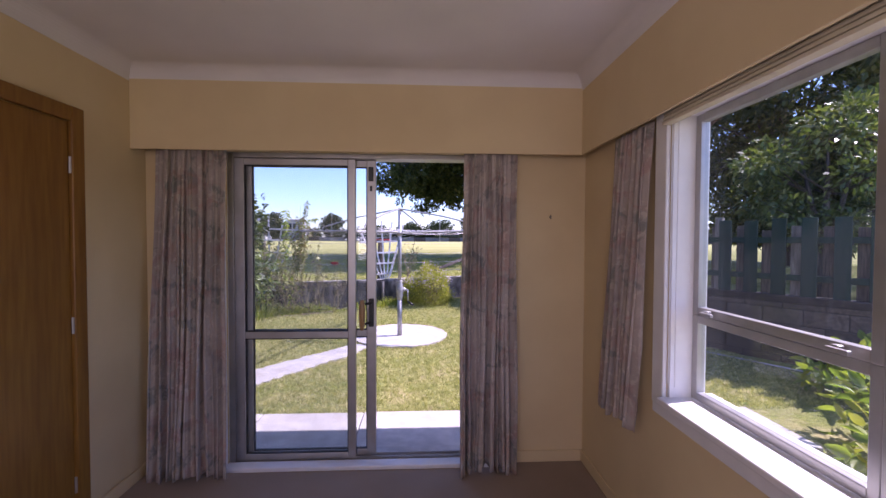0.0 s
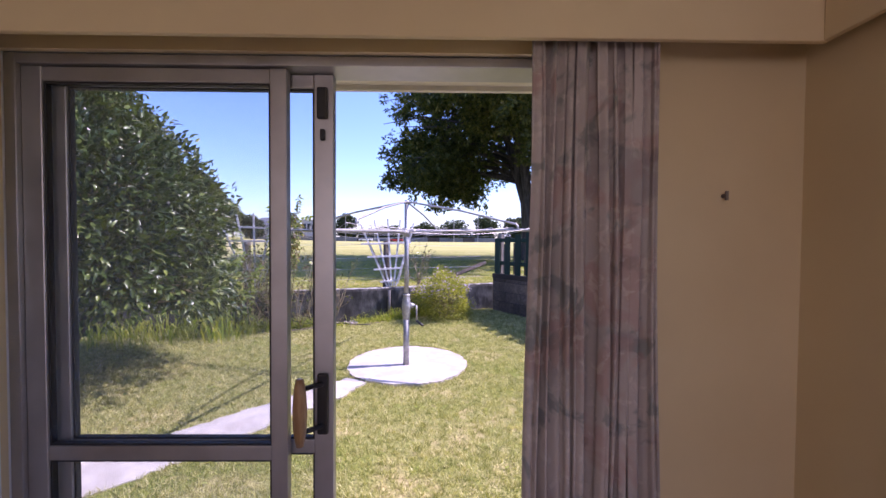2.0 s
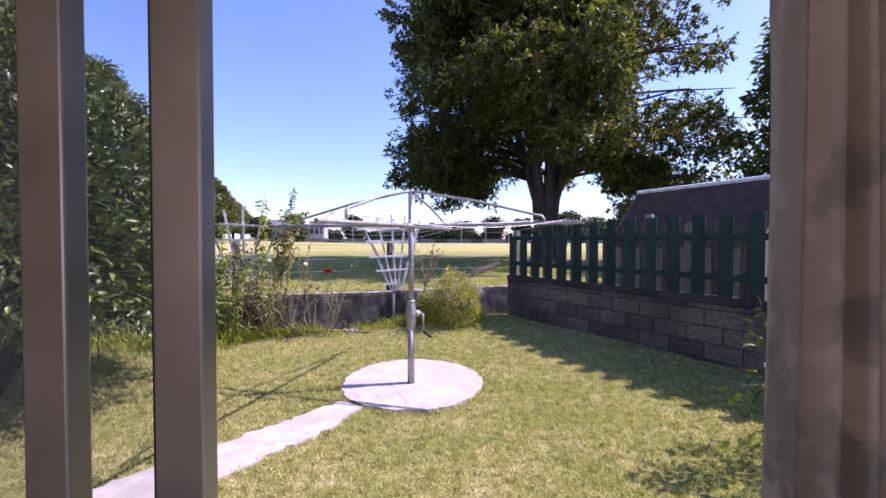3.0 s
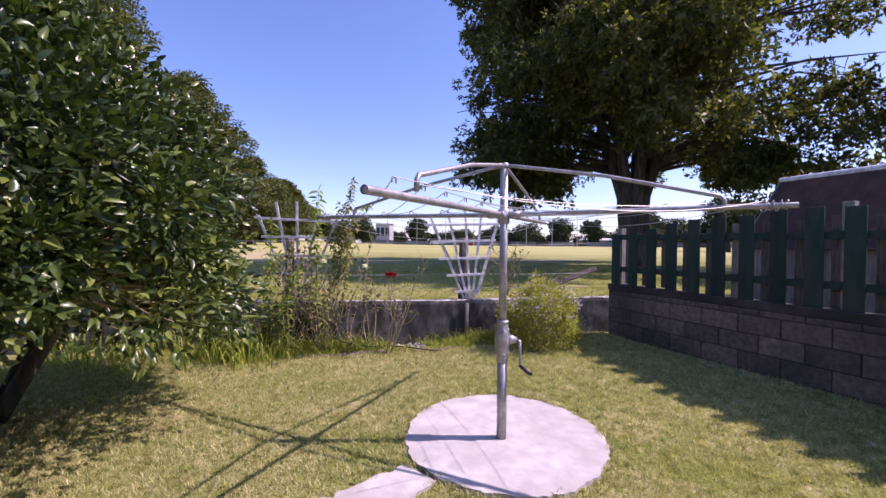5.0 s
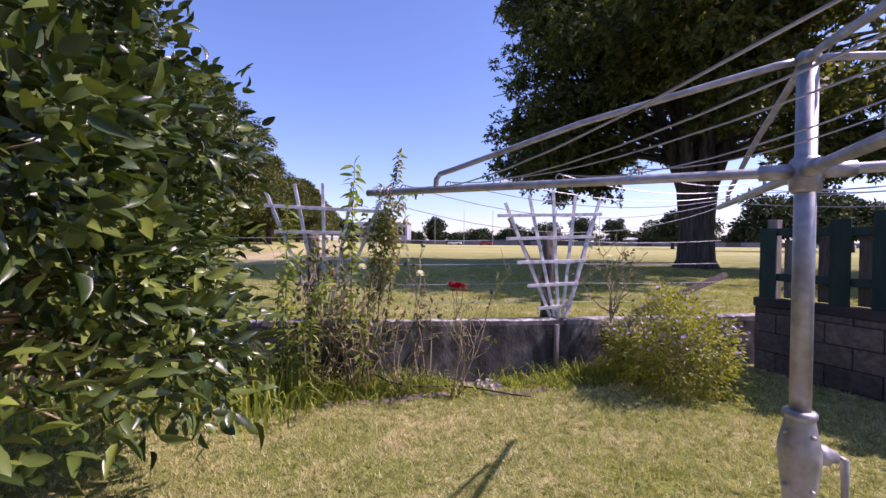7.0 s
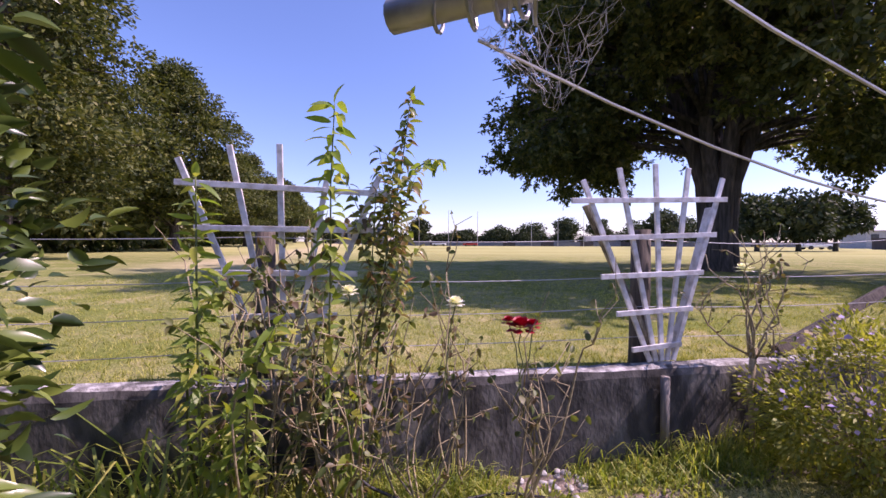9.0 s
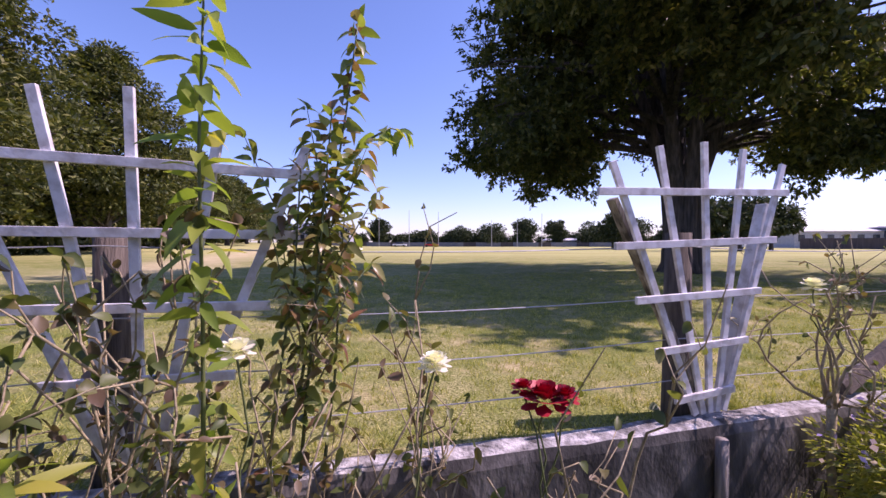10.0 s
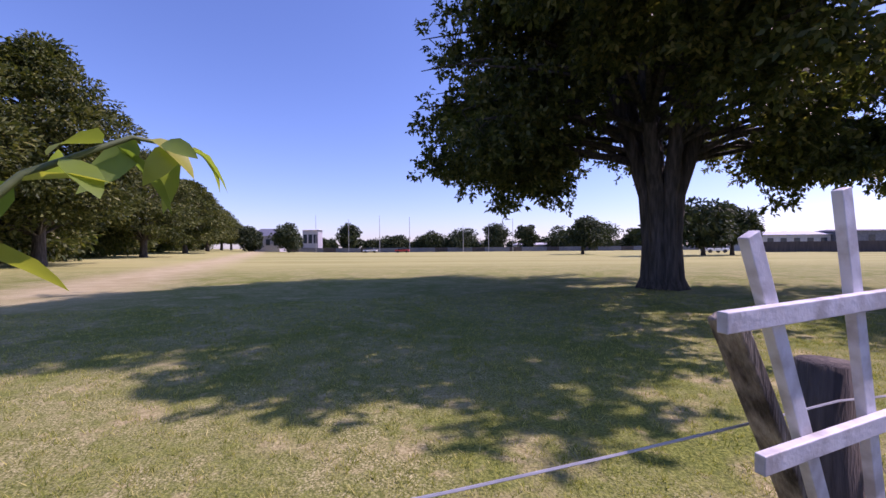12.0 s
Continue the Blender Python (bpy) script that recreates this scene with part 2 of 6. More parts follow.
L_RED = leaf_mat("red_rose_petal", [(0.28, 0.0015, 0.012), (0.42, 0.003, 0.022)], 0.55, 0.1)
L_WHITE = leaf_mat("white_rose_petal", [(0.75, 0.72, 0.66), (0.85, 0.83, 0.78)], 0.5, 0.3)


# ---- geometry helpers ----
def part(name, bm, material, parent=None, label="", smooth=False):
    me = bpy.data.meshes.new(name)
    bm.to_mesh(me)
    bm.free()
    me.materials.append(material)
    if smooth:
        me.polygons.foreach_set("use_smooth", [True] * len(me.polygons))
    ob = new(name, me)
    if parent:
        ob.parent = parent
    return tagged(ob, label)


def raw(name, verts, faces, material, parent=None, label="", smooth=False):
    me = bpy.data.meshes.new(name)
    me.from_pydata(verts, [], faces)
    me.materials.append(material)
    if smooth:
        me.polygons.foreach_set("use_smooth", [True] * len(me.polygons))
    ob = new(name, me)
    if parent:
        ob.parent = parent
    return tagged(ob, label)


def quads(name, V, k, material, parent=None, label=""):
    """A mesh of separate faces of k corners: V has shape (n, k, 3)."""
    n = len(V)
    me = bpy.data.meshes.new(name)
    me.vertices.add(n * k)
    me.vertices.foreach_set("co", np.ascontiguousarray(V, dtype=np.float32).ravel())
    me.loops.add(n * k)
    me.loops.foreach_set("vertex_index", np.arange(n * k, dtype=np.int32))
    me.polygons.add(n)
    me.polygons.foreach_set("loop_start", np.arange(0, n * k, k, dtype=np.int32))
    me.update(calc_edges=True)
    me.materials.append(material)
    ob = new(name, me)
    if parent:
        ob.parent = parent
    return tagged(ob, label)


def empty(name, loc=(0, 0, 0), rz=0.0):
    ob = new(name)
    ob.matrix_basis = pose(*loc, 0, 0, rz)
    return ob


def box(bm, x0, x1, y0, y1, z0, z1, bevel=0.0):
    r = bmesh.ops.create_cube(bm, size=1, matrix=Matrix.Translation(((x0 + x1) / 2, (y0 + y1) / 2, (z0 + z1) / 2)) @ Matrix.Diagonal((abs(x1 - x0), abs(y1 - y0), abs(z1 - z0), 1)))
    if bevel:
        es = list({e for v in r["verts"] for e in v.link_edges})
        bmesh.ops.bevel(bm, geom=es, offset=bevel, segments=2, affect="EDGES", profile=0.5)
    return bm


def boxm(*a, bevel=0.0):
    return box(bmesh.new(), *a, bevel=bevel)


def tube(bm, pts, radii, sides=8, cap=True):
    pts = [Vector(p) for p in pts]
    if not hasattr(radii, "__len__"):
        radii = [radii] * len(pts)
    rings = []
    side = None
    for i, p in enumerate(pts):
        d = (pts[min(i + 1, len(pts) - 1)] - pts[max(i - 1, 0)]).normalized()
        if side is None:
            side = d.orthogonal().normalized()
        side = (side - d * side.dot(d)).normalized()
        up = d.cross(side)
        rings.append([bm.verts.new(p + (side * math.cos(a) + up * math.sin(a)) * radii[i]) for a in [2 * math.pi * j / sides for j in range(sides)]])
    for a, b in zip(rings, rings[1:]):
        for j in range(sides):
            bm.faces.new((a[j], a[(j + 1) % sides], b[(j + 1) % sides], b[j]))
    if cap:
        bm.faces.new(list(reversed(rings[0])))
        bm.faces.new(rings[-1])
    return bm


def lathe(bm, prof, centre=(0, 0, 0), sides=16):
    rings = []
    for r, z in prof:
        rings.append([bm.verts.new((centre[0] + r * math.cos(2 * math.pi * j / sides), centre[1] + r * math.sin(2 * math.pi * j / sides), centre[2] + z)) for j in range(sides)])
    for a, b in zip(rings, rings[1:]):
        for j in range(sides):
            bm.faces.new((a[j], a[(j + 1) % sides], b[(j + 1) % sides], b[j]))
    bm.faces.new(list(reversed(rings[0])))
    bm.faces.new(rings[-1])
    return bm


def unit(v):
    return v / np.maximum(np.linalg.norm(v, axis=-1, keepdims=True), 1e-9)


def leaf_set(P, D, size, width, rng, droop=0.25, up=0.6, k=4):
    """Leaves at points P that point along D; each one is a pointed face folded along no edge, size and width vary."""
    n = len(P)
    D = unit(D)
    nrm = unit(rng.normal(size=(n, 3)) + np.array([0, 0, up * 2]))
    S = unit(np.cross(D, nrm))
    U = np.cross(S, D)
    s = (size * rng.uniform(0.65, 1.25, n))[:, None]
    w = (width * rng.uniform(0.7, 1.2, n))[:, None]
    if k == 4:
        return np.stack([P, P + D * s * 0.5 + S * w * 0.5, P + D * s - U * s * droop, P + D * s * 0.5 - S * w * 0.5], 1)
    return np.stack([P, P + D * s * 0.28 + S * w * 0.42 + U * s * 0.03, P + D * s * 0.65 + S * w * 0.40 - U * s * droop * 0.3,
                     P + D * s - U * s * droop, P + D * s * 0.65 - S * w * 0.40 - U * s * droop * 0.3, P + D * s * 0.28 - S * w * 0.42 + U * s * 0.03], 1)


def smoothstep(a, b, x):
    t = np.clip((x - a) / (b - a), 0, 1)
    return t * t * (3 - 2 * t)


def leaf_mesh(name, P, D, size, width, material, rng, parent, droop=0.25, up=0.6, fold=0.22):
    """Leaves folded along the midrib and arched towards the tip, all in one mesh."""
    P, D = np.asarray(P, float), unit(np.asarray(D, float))
    n = len(P)
    S = unit(np.cross(D, unit(rng.normal(size=(n, 3)) + np.array([0, 0, up * 2]))))
    U = np.cross(S, D)
    s = (size * rng.uniform(0.65, 1.25, n))[:, None]
    w = (width * rng.uniform(0.7, 1.2, n))[:, None] * 0.5
    dr = s * droop * rng.uniform(0.4, 1.5, n)[:, None]
    f = w * fold * rng.uniform(0.2, 1.8, n)[:, None]

    def at(t, side):
        k = (0.0, 0.56, 0.98, 0.86, 0.44, 0.0)[t]
        g = (0.0, 0.11, 0.34, 0.64, 0.86, 1.0)[t]
        return P + D * s * g - U * dr * g * g + S * w * k * side + U * f * 2 * abs(side) * k

    V = np.stack([at(0, 0)] + [at(i, j) for i in (1, 2, 3, 4) for j in (-1, 0, 1)] + [at(5, 0)], 1)
    F = [(0, 2, 1), (0, 3, 2)]
    for i in (1, 4, 7):
        F += [(i, i + 1, i + 4, i + 3), (i + 1, i + 2, i + 5, i + 4)]
    F += [(10, 11, 13), (11, 12, 13)]
    flat = np.concatenate([np.array(q) for q in F])
    loops = (flat[None, :] + (np.arange(n) * 14)[:, None]).ravel()
    tot = np.tile(np.array([len(q) for q in F]), n)
    start = np.concatenate([[0], np.cumsum(tot)[:-1]])
    me = bpy.data.meshes.new(name)
    me.vertices.add(n * 14)
    me.vertices.foreach_set("co", np.ascontiguousarray(V, dtype=np.float32).ravel())
    me.loops.add(len(loops))
    me.loops.foreach_set("vertex_index", loops.astype(np.int32))
    me.polygons.add(len(tot))
    me.polygons.foreach_set("loop_start", start.astype(np.int32))
    me.update(calc_edges=True)
    me.polygons.foreach_set("use_smooth", [True] * len(me.polygons))
    me.materials.append(material)
    ob = new(name, me)
    ob.parent = parent
    return ob


# ---- the ground: yard, step behind the garden wall, playing field ----
W0, WA, WN = Vector((0, 9.53, 0)), Vector((0.955, 0.296, 0)), Vector((-0.296, 0.955, 0))
LAWN, FIELD = -0.09, 0.50


def wall_at(u, v, z=0.0):
    """A place by its distance along the garden wall, beyond its face, and its height."""
    p = W0 + WA * u + WN * v
    return Vector((p.x, p.y, z))


def field_height(u, v):
    z = FIELD + 0.05 * smoothstep(0, 8, v) + 1.9 * smoothstep(25, 140, v) * smoothstep(15, -70, u)
    return z + 0.03 * np.sin(u * 0.9 + 1) * np.sin(v * 0.7) * smoothstep(1, 5, v)


def lawn_height(x, y):
    """The lawn lies nearly flat and climbs a little into the far corner by the fence."""
    x, y = np.asarray(x, float), np.asarray(y, float)
    rise = 0.115 * smoothstep(6.4, 9.0, y + 0.25 * x) * smoothstep(-2.0, 0.7, x)
    n = (x - 1.15) * 0.829 + (y - 9.75) * 0.559
    rise = rise + 0.035 * smoothstep(-1.6, -0.1, n) * smoothstep(9.0, 6.5, y)
    u, v = x * 0.955 + (y - 9.53) * 0.296, -x * 0.296 + (y - 9.53) * 0.955
    return LAWN + rise + 0.012 * np.sin(u * 1.3) * np.sin(v * 1.1)


def ground_mat():
    m = bpy.data.materials.new("mown_grass")
    m.use_nodes = True
    nt = m.node_tree
    N, L = nt.nodes, nt.links
    b = N["Principled BSDF"]
    b.inputs["Roughness"].default_value, b.inputs["Specular IOR Level"].default_value = 0.95, 0.1
    geo = N.new("ShaderNodeNewGeometry")

    def noise_at(scale, detail=6, stretch=None):
        n = N.new("ShaderNodeTexNoise")
        n.inputs["Scale"].default_value, n.inputs["Detail"].default_value = scale, detail
        if stretch:
            mp = N.new("ShaderNodeMapping")
            mp.inputs["Scale"].default_value = stretch
            L.new(geo.outputs["Position"], mp.inputs["Vector"])
            L.new(mp.outputs[0], n.inputs["Vector"])
        else:
            L.new(geo.outputs["Position"], n.inputs["Vector"])
        return n.outputs[0]

    def ramp(v, stops):
        r = N.new("ShaderNodeValToRGB")
        e = r.color_ramp.elements
        while len(e) < len(stops):
            e.new(0.5)
        for q, (p, c) in zip(e, stops):
            q.position, q.color = p, (*c, 1)
        L.new(v, r.inputs[0])
        return r.outputs[0]

    def mix(fac, a, c):
        x = N.new("ShaderNodeMixRGB")
        L.new(fac, x.inputs[0])
        L.new(a, x.inputs[1])
        L.new(c, x.inputs[2])
        return x.outputs[0]

    fine = ramp(noise_at(70, 8), [(0.32, (0.075, 0.088, 0.024)), (0.5, (0.255, 0.252, 0.085)), (0.66, (0.50, 0.46, 0.23))])
    green = ramp(noise_at(45, 8), [(0.32, (0.065, 0.095, 0.015)), (0.68, (0.25, 0.28, 0.058))])
    dry = ramp(noise_at(40, 8), [(0.32, (0.25, 0.20, 0.085)), (0.68, (0.56, 0.49, 0.25))])
    patch = ramp(noise_at(0.9, 5), [(0.42, (0, 0, 0)), (0.62, (0.9, 0.9, 0.9))])
    patch2 = ramp(noise_at(1.7, 6), [(0.53, (0, 0, 0)), (0.70, (0.95, 0.95, 0.95))])
    c = mix(patch, fine, green)
    c = mix(patch2, c, dry)
    tuft = ramp(noise_at(9, 5), [(0.44, (0, 0, 0)), (0.62, (0.55, 0.55, 0.55))])
    c = mix(tuft, c, green)
    bare = ramp(noise_at(5.5, 7), [(0.60, (0, 0, 0)), (0.72, (0.8, 0.8, 0.8))])
    c = mix(bare, c, dry)
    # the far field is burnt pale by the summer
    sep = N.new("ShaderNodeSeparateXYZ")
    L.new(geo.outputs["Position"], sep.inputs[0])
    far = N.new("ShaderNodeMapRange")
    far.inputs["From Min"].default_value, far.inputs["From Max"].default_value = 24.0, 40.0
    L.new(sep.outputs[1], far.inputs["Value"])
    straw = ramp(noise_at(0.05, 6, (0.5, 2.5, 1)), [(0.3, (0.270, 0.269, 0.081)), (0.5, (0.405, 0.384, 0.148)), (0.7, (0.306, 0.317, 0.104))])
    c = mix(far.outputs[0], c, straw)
    # a worn pale track runs along the shelter belt
    dp, ab, tr, fd, mu = N.new("ShaderNodeVectorMath"), N.new("ShaderNodeMath"), N.new("ShaderNodeMapRange"), N.new("ShaderNodeMapRange"), N.new("ShaderNodeMath")
    dp.operation = "DOT_PRODUCT"
    dp.inputs[1].default_value = (0.928, 0.371, 0)
    L.new(geo.outputs["Position"], dp.inputs[0])
    ad = N.new("ShaderNodeMath")
    ad.operation, ad.inputs[1].default_value = "ADD", 4.64
    L.new(dp.outputs["Value"], ad.inputs[0])
    ab.operation = "ABSOLUTE"
    L.new(ad.outputs[0], ab.inputs[0])
    tr.inputs["From Min"].default_value, tr.inputs["From Max"].default_value = 0.6, 3.2
    tr.inputs["To Min"].default_value, tr.inputs["To Max"].default_value = 0.75, 0.0
    L.new(ab.outputs[0], tr.inputs["Value"])
    fd.inputs["From Min"].default_value, fd.inputs["From Max"].default_value = 14.0, 20.0
    L.new(sep.outputs[1], fd.inputs["Value"])
    mu.operation = "MULTIPLY"
    L.new(tr.outputs[0], mu.inputs[0])
    L.new(fd.outputs[0], mu.inputs[1])
    c = mix(mu.outputs[0], c, ramp(noise_at(1.2, 6), [(0.3, (0.40, 0.33, 0.17)), (0.7, (0.56, 0.47, 0.28))]))
    L.new(c, b.inputs["Base Color"])
    bp = N.new("ShaderNodeBump")
    bp.inputs["Strength"].default_value, bp.inputs["Distance"].default_value = 0.7, 0.03
    L.new(noise_at(55, 6), bp.inputs["Height"])
    L.new(bp.outputs[0], b.inputs["Normal"])
    return m


M_GROUND = ground_mat()


def build_ground():
    us = np.concatenate([np.linspace(-900, -60, 14), np.linspace(-56, -10, 24), np.linspace(-9, 7, 65), np.linspace(8, 60, 27), np.linspace(70, 900, 14)])
    vs = np.concatenate([np.linspace(-60, -14, 8), np.linspace(-13, 0.06, 40), [0.09], np.linspace(0.5, 20, 40), np.linspace(22, 160, 40), [200, 300, 600, 1500, 3000]])
    U, V = np.meshgrid(us, vs)
    Z = np.where(V < 0.07, lawn_height(W0.x + WA.x * U + WN.x * V, W0.y + WA.y * U + WN.y * V), field_height(U, V))
    P = np.stack([W0.x + WA.x * U + WN.x * V, W0.y + WA.y * U + WN.y * V, Z], -1).reshape(-1, 3)
    w = len(us)
    F = [(j * w + i, j * w + i + 1, (j + 1) * w + i + 1, (j + 1) * w + i) for j in range(len(vs) - 1) for i in range(w - 1)]
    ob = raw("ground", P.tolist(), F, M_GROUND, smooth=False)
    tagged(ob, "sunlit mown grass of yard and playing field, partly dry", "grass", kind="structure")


build_ground()


PATH_LINE = [(-0.90, 5.86, 0.13), (-1.13, 5.48, 0.20), (-1.38, 5.19, 0.215), (-1.67, 4.83, 0.235), (-1.92, 4.50, 0.255), (-2.18, 4.18, 0.27), (-2.75, 3.72, 0.29), (-3.3, 3.42, 0.3), (-4.2, 3.3, 0.3)]


def build_paving():
    rng = random.Random(4)
    # round slab under the clothes line
    bm = bmesh.new()
    top = []
    for i in range(140):
        a = 2 * math.pi * i / 140
        r = 0.745 + 0.008 * math.sin(5 * a + 1) + 0.005 * math.sin(17 * a) + rng.uniform(-0.009, 0.009)
        top.append((-0.375 + r * math.cos(a), 6.47 + r * 1.03 * math.sin(a)))
    up = [bm.verts.new((x, y, LAWN + 0.025)) for x, y in top]
    lo = [bm.verts.new((x, y, LAWN - 0.08)) for x, y in top]
    bm.faces.new(up)
    for i in range(140):
        bm.faces.new((lo[i], lo[(i + 1) % 140], up[(i + 1) % 140], up[i]))
    bmesh.ops.recalc_face_normals(bm, faces=bm.faces)
    tagged(part("concrete_pad", bm, M_CONC), "round pale concrete pad under the clothes line", "paving", kind="structure")
    # curved path from the pad towards the side of the house
    cl = PATH_LINE
    bm = bmesh.new()
    pts = []
    for k in range(len(cl) - 1):
        for j in range(8):
            f = j / 8
            pts.append(tuple(cl[k][i] * (1 - f) + cl[k + 1][i] * f for i in range(3)))
    pts.append(cl[-1])
    ring = []
    for k, (x, y, h) in enumerate(pts):
        a, b = pts[max(k - 1, 0)], pts[min(k + 1, len(pts) - 1)]
        d = Vector((b[0] - a[0], b[1] - a[1], 0)).normalized()
        s = Vector((-d.y, d.x, 0))
        hw, hv = h + rng.uniform(-0.03, 0.02), h + rng.uniform(-0.03, 0.02)
        l, r = Vector((x, y, 0)) + s * hw, Vector((x, y, 0)) - s * hv
        ring.append([bm.verts.new((l.x, l.y, LAWN - 0.05)), bm.verts.new((l.x, l.y, LAWN + 0.018)), bm.verts.new((r.x, r.y, LAWN + 0.018)), bm.verts.new((r.x, r.y, LAWN - 0.05))])
    for a, b in zip(ring, ring[1:]):
        for j in range(3):
            bm.faces.new((a[j], a[j + 1], b[j + 1], b[j]))
    bmesh.ops.recalc_face_normals(bm, faces=bm.faces)
    tagged(part("garden_path", bm, M_CONC), "narrow pale concrete path curving over the lawn", "path", kind="structure")
    # patio slabs along the house
    patio = tagged(new("patio"), "row of pale concrete slabs beside the house", "paving", kind="structure")
    x = -4.05
    while x < 2.2:
        w = 0.88
        part("slab", boxm(x + 0.004, x + w - 0.004, 2.80, 3.54 + rng.uniform(-0.01, 0.01), LAWN - 0.06, LAWN + 0.03 + rng.uniform(-0.004, 0.004), bevel=0.006), M_CONC, patio)
        x += w

    part("slab", boxm(1.35, 2.05, -3.5, 2.79, LAWN - 0.06, LAWN + 0.026, bevel=0.006), M_CONC, patio)


build_paving()

# ---- the room ----
XL, XR, YF, YB, H = -1.75, 1.065, 2.60, -3.1, 2.50
DX0, DX1, DZ = -1.262, 0.440, 2.035
WY0, WY1, WZ0, WZ1 = -0.55, 1.68, 0.80, 2.03


def wall_mesh(name, boxes, material, label):
    bm = bmesh.new()
    for b in boxes:
        box(bm, *b)
    return tagged(part(name, bm, material), label, "wall", kind="structure")


wall_mesh("wall_north", [(XL - 0.15, DX0, YF, YF + 0.02, 0, H), (DX1, XR + 0.1, YF, YF + 0.02, 0, H), (DX0, DX1, YF, YF + 0.02, DZ, H)], M_WALL, "cream papered wall around the sliding door")
wall_mesh("wall_north_outer", [(-7.0, DX0 - 0.02, YF + 0.02, YF + 0.20, -0.25, H), (DX1 + 0.02, XR + 0.18, YF + 0.02, YF + 0.20, -0.25, H), (DX0 - 0.02, DX1 + 0.02, YF + 0.02, YF + 0.20, DZ + 0.02, H)], M_BRICKWALL, "white outer house wall")
wall_mesh("wall_east", [(XR, XR + 0.02, YB, WY0, 0, H), (XR, XR + 0.02, WY1, YF, 0, H), (XR, XR + 0.02, WY0, WY1, 0, WZ0 - 0.03), (XR, XR + 0.02, WY0, WY1, WZ1 + 0.02, H)], M_WALL, "cream papered wall with a wide window")
wall_mesh("wall_east_outer", [(XR + 0.02, XR + 0.18, YB - 0.2, WY0 - 0.02, -0.25, H), (XR + 0.02, XR + 0.18, WY1 + 0.02, YF + 0.02, -0.25, H), (XR + 0.02, XR + 0.18, WY0 - 0.02, WY1 + 0.02, -0.25, WZ0 - 0.055), (XR + 0.02, XR + 0.18, WY0 - 0.02, WY1 + 0.02, WZ1 + 0.02, H)], M_BRICKWALL, "white outer house wall beside the fence")
wall_mesh("wall_west", [(XL - 0.15, XL, YB, YF, 0, H)], M_WALL, "cream papered wall with a cupboard door")
wall_mesh("wall_south", [(XL - 0.15, -1.5, YB - 0.15, YB, 0, H), (0.7, XR, YB - 0.15, YB, 0, H), (-1.5, 0.7, YB - 0.15, YB, 0, 0.95), (-1.5, 0.7, YB - 0.15, YB, 2.15, H)], M_WALL, "plain cream wall closing the room")
tagged(part("floor", boxm(XL - 0.15, XR, YB - 0.15, YF + 0.01, -0.2, 0.0), M_CARPET), "beige cut-pile carpet floor", "carpet", kind="structure")


def build_ceiling():
    bm = boxm(XL - 0.15, XR + 0.18, YB - 0.15, YF + 0.2, H, H + 0.12)
    # scotia moulding round the edge
    prof = [(0.0, -0.085)] + [(0.085 * (1 - math.cos(a)) + 0.002, -0.083 + 0.083 * math.sin(a)) for a in np.linspace(0, math.pi / 2, 9)]
    yp = 2.47
    for (ax, ay), (bx, by), (nx, ny) in [((XL, YB), (XL, yp), (1, 0)), ((XL, yp), (0.985, yp), (0, -1)), ((0.985, yp), (0.985, YB), (-1, 0))]:
        v0 = [bm.verts.new((ax + nx * o, ay + ny * o, H + z)) for o, z in prof]
        v1 = [bm.verts.new((bx + nx * o, by + ny * o, H + z)) for o, z in prof]
        for j in range(len(prof) - 1):
            bm.faces.new((v0[j], v0[j + 1], v1[j + 1], v1[j]))
    tagged(part("ceiling", bm, M_CEIL), "white painted ceiling with a cove moulding", "ceiling", kind="structure")
    for y in (0.55,):
        tagged(part("trim", boxm(XL + 0.07, 0.915, y, y + 0.03, H - 0.006, H + 0.002, bevel=0.003), M_CEIL), "flat white ceiling batten", "trim", kind="structure")


build_ceiling()
# boxed pelmets over door and window
PZ = 2.015
pel = tagged(new("pelmet"), "cream boxed pelmet over door and window curtains", "pelmet", kind="structure")
part("front_panel", boxm(XL, 1.003, 2.467, 2.485, PZ, H, bevel=0.003), M_WALL, pel)
part("side_panel", boxm(0.985, 1.003, YB, 2.466, PZ + 0.001, H, bevel=0.003), M_WALL, pel)
part("lid", boxm(XL, 1.06, 2.486, YF - 0.002, H - 0.05, H - 0.002), M_CEIL, pel)
base = tagged(new("baseboard"), "low cream skirting board along the walls", "skirting", kind="structure")
part("board", boxm(DX1 + 0.03, XR - 0.014, YF - 0.014, YF - 0.001, 0, 0.075, bevel=0.004), M_WALL, base)
part("board", boxm(XR - 0.013, XR - 0.001, YB, YF - 0.002, 0, 0.075, bevel=0.004), M_WALL, base)
part("board", boxm(XL + 0.001, XL + 0.014, 2.13, YF - 0.002, 0, 0.075, bevel=0.004), M_WALL, base)
part("board", boxm(XL + 0.002, DX0 - 0.03, YF - 0.013, YF - 0.001, 0, 0.073, bevel=0.004), M_WALL, base)


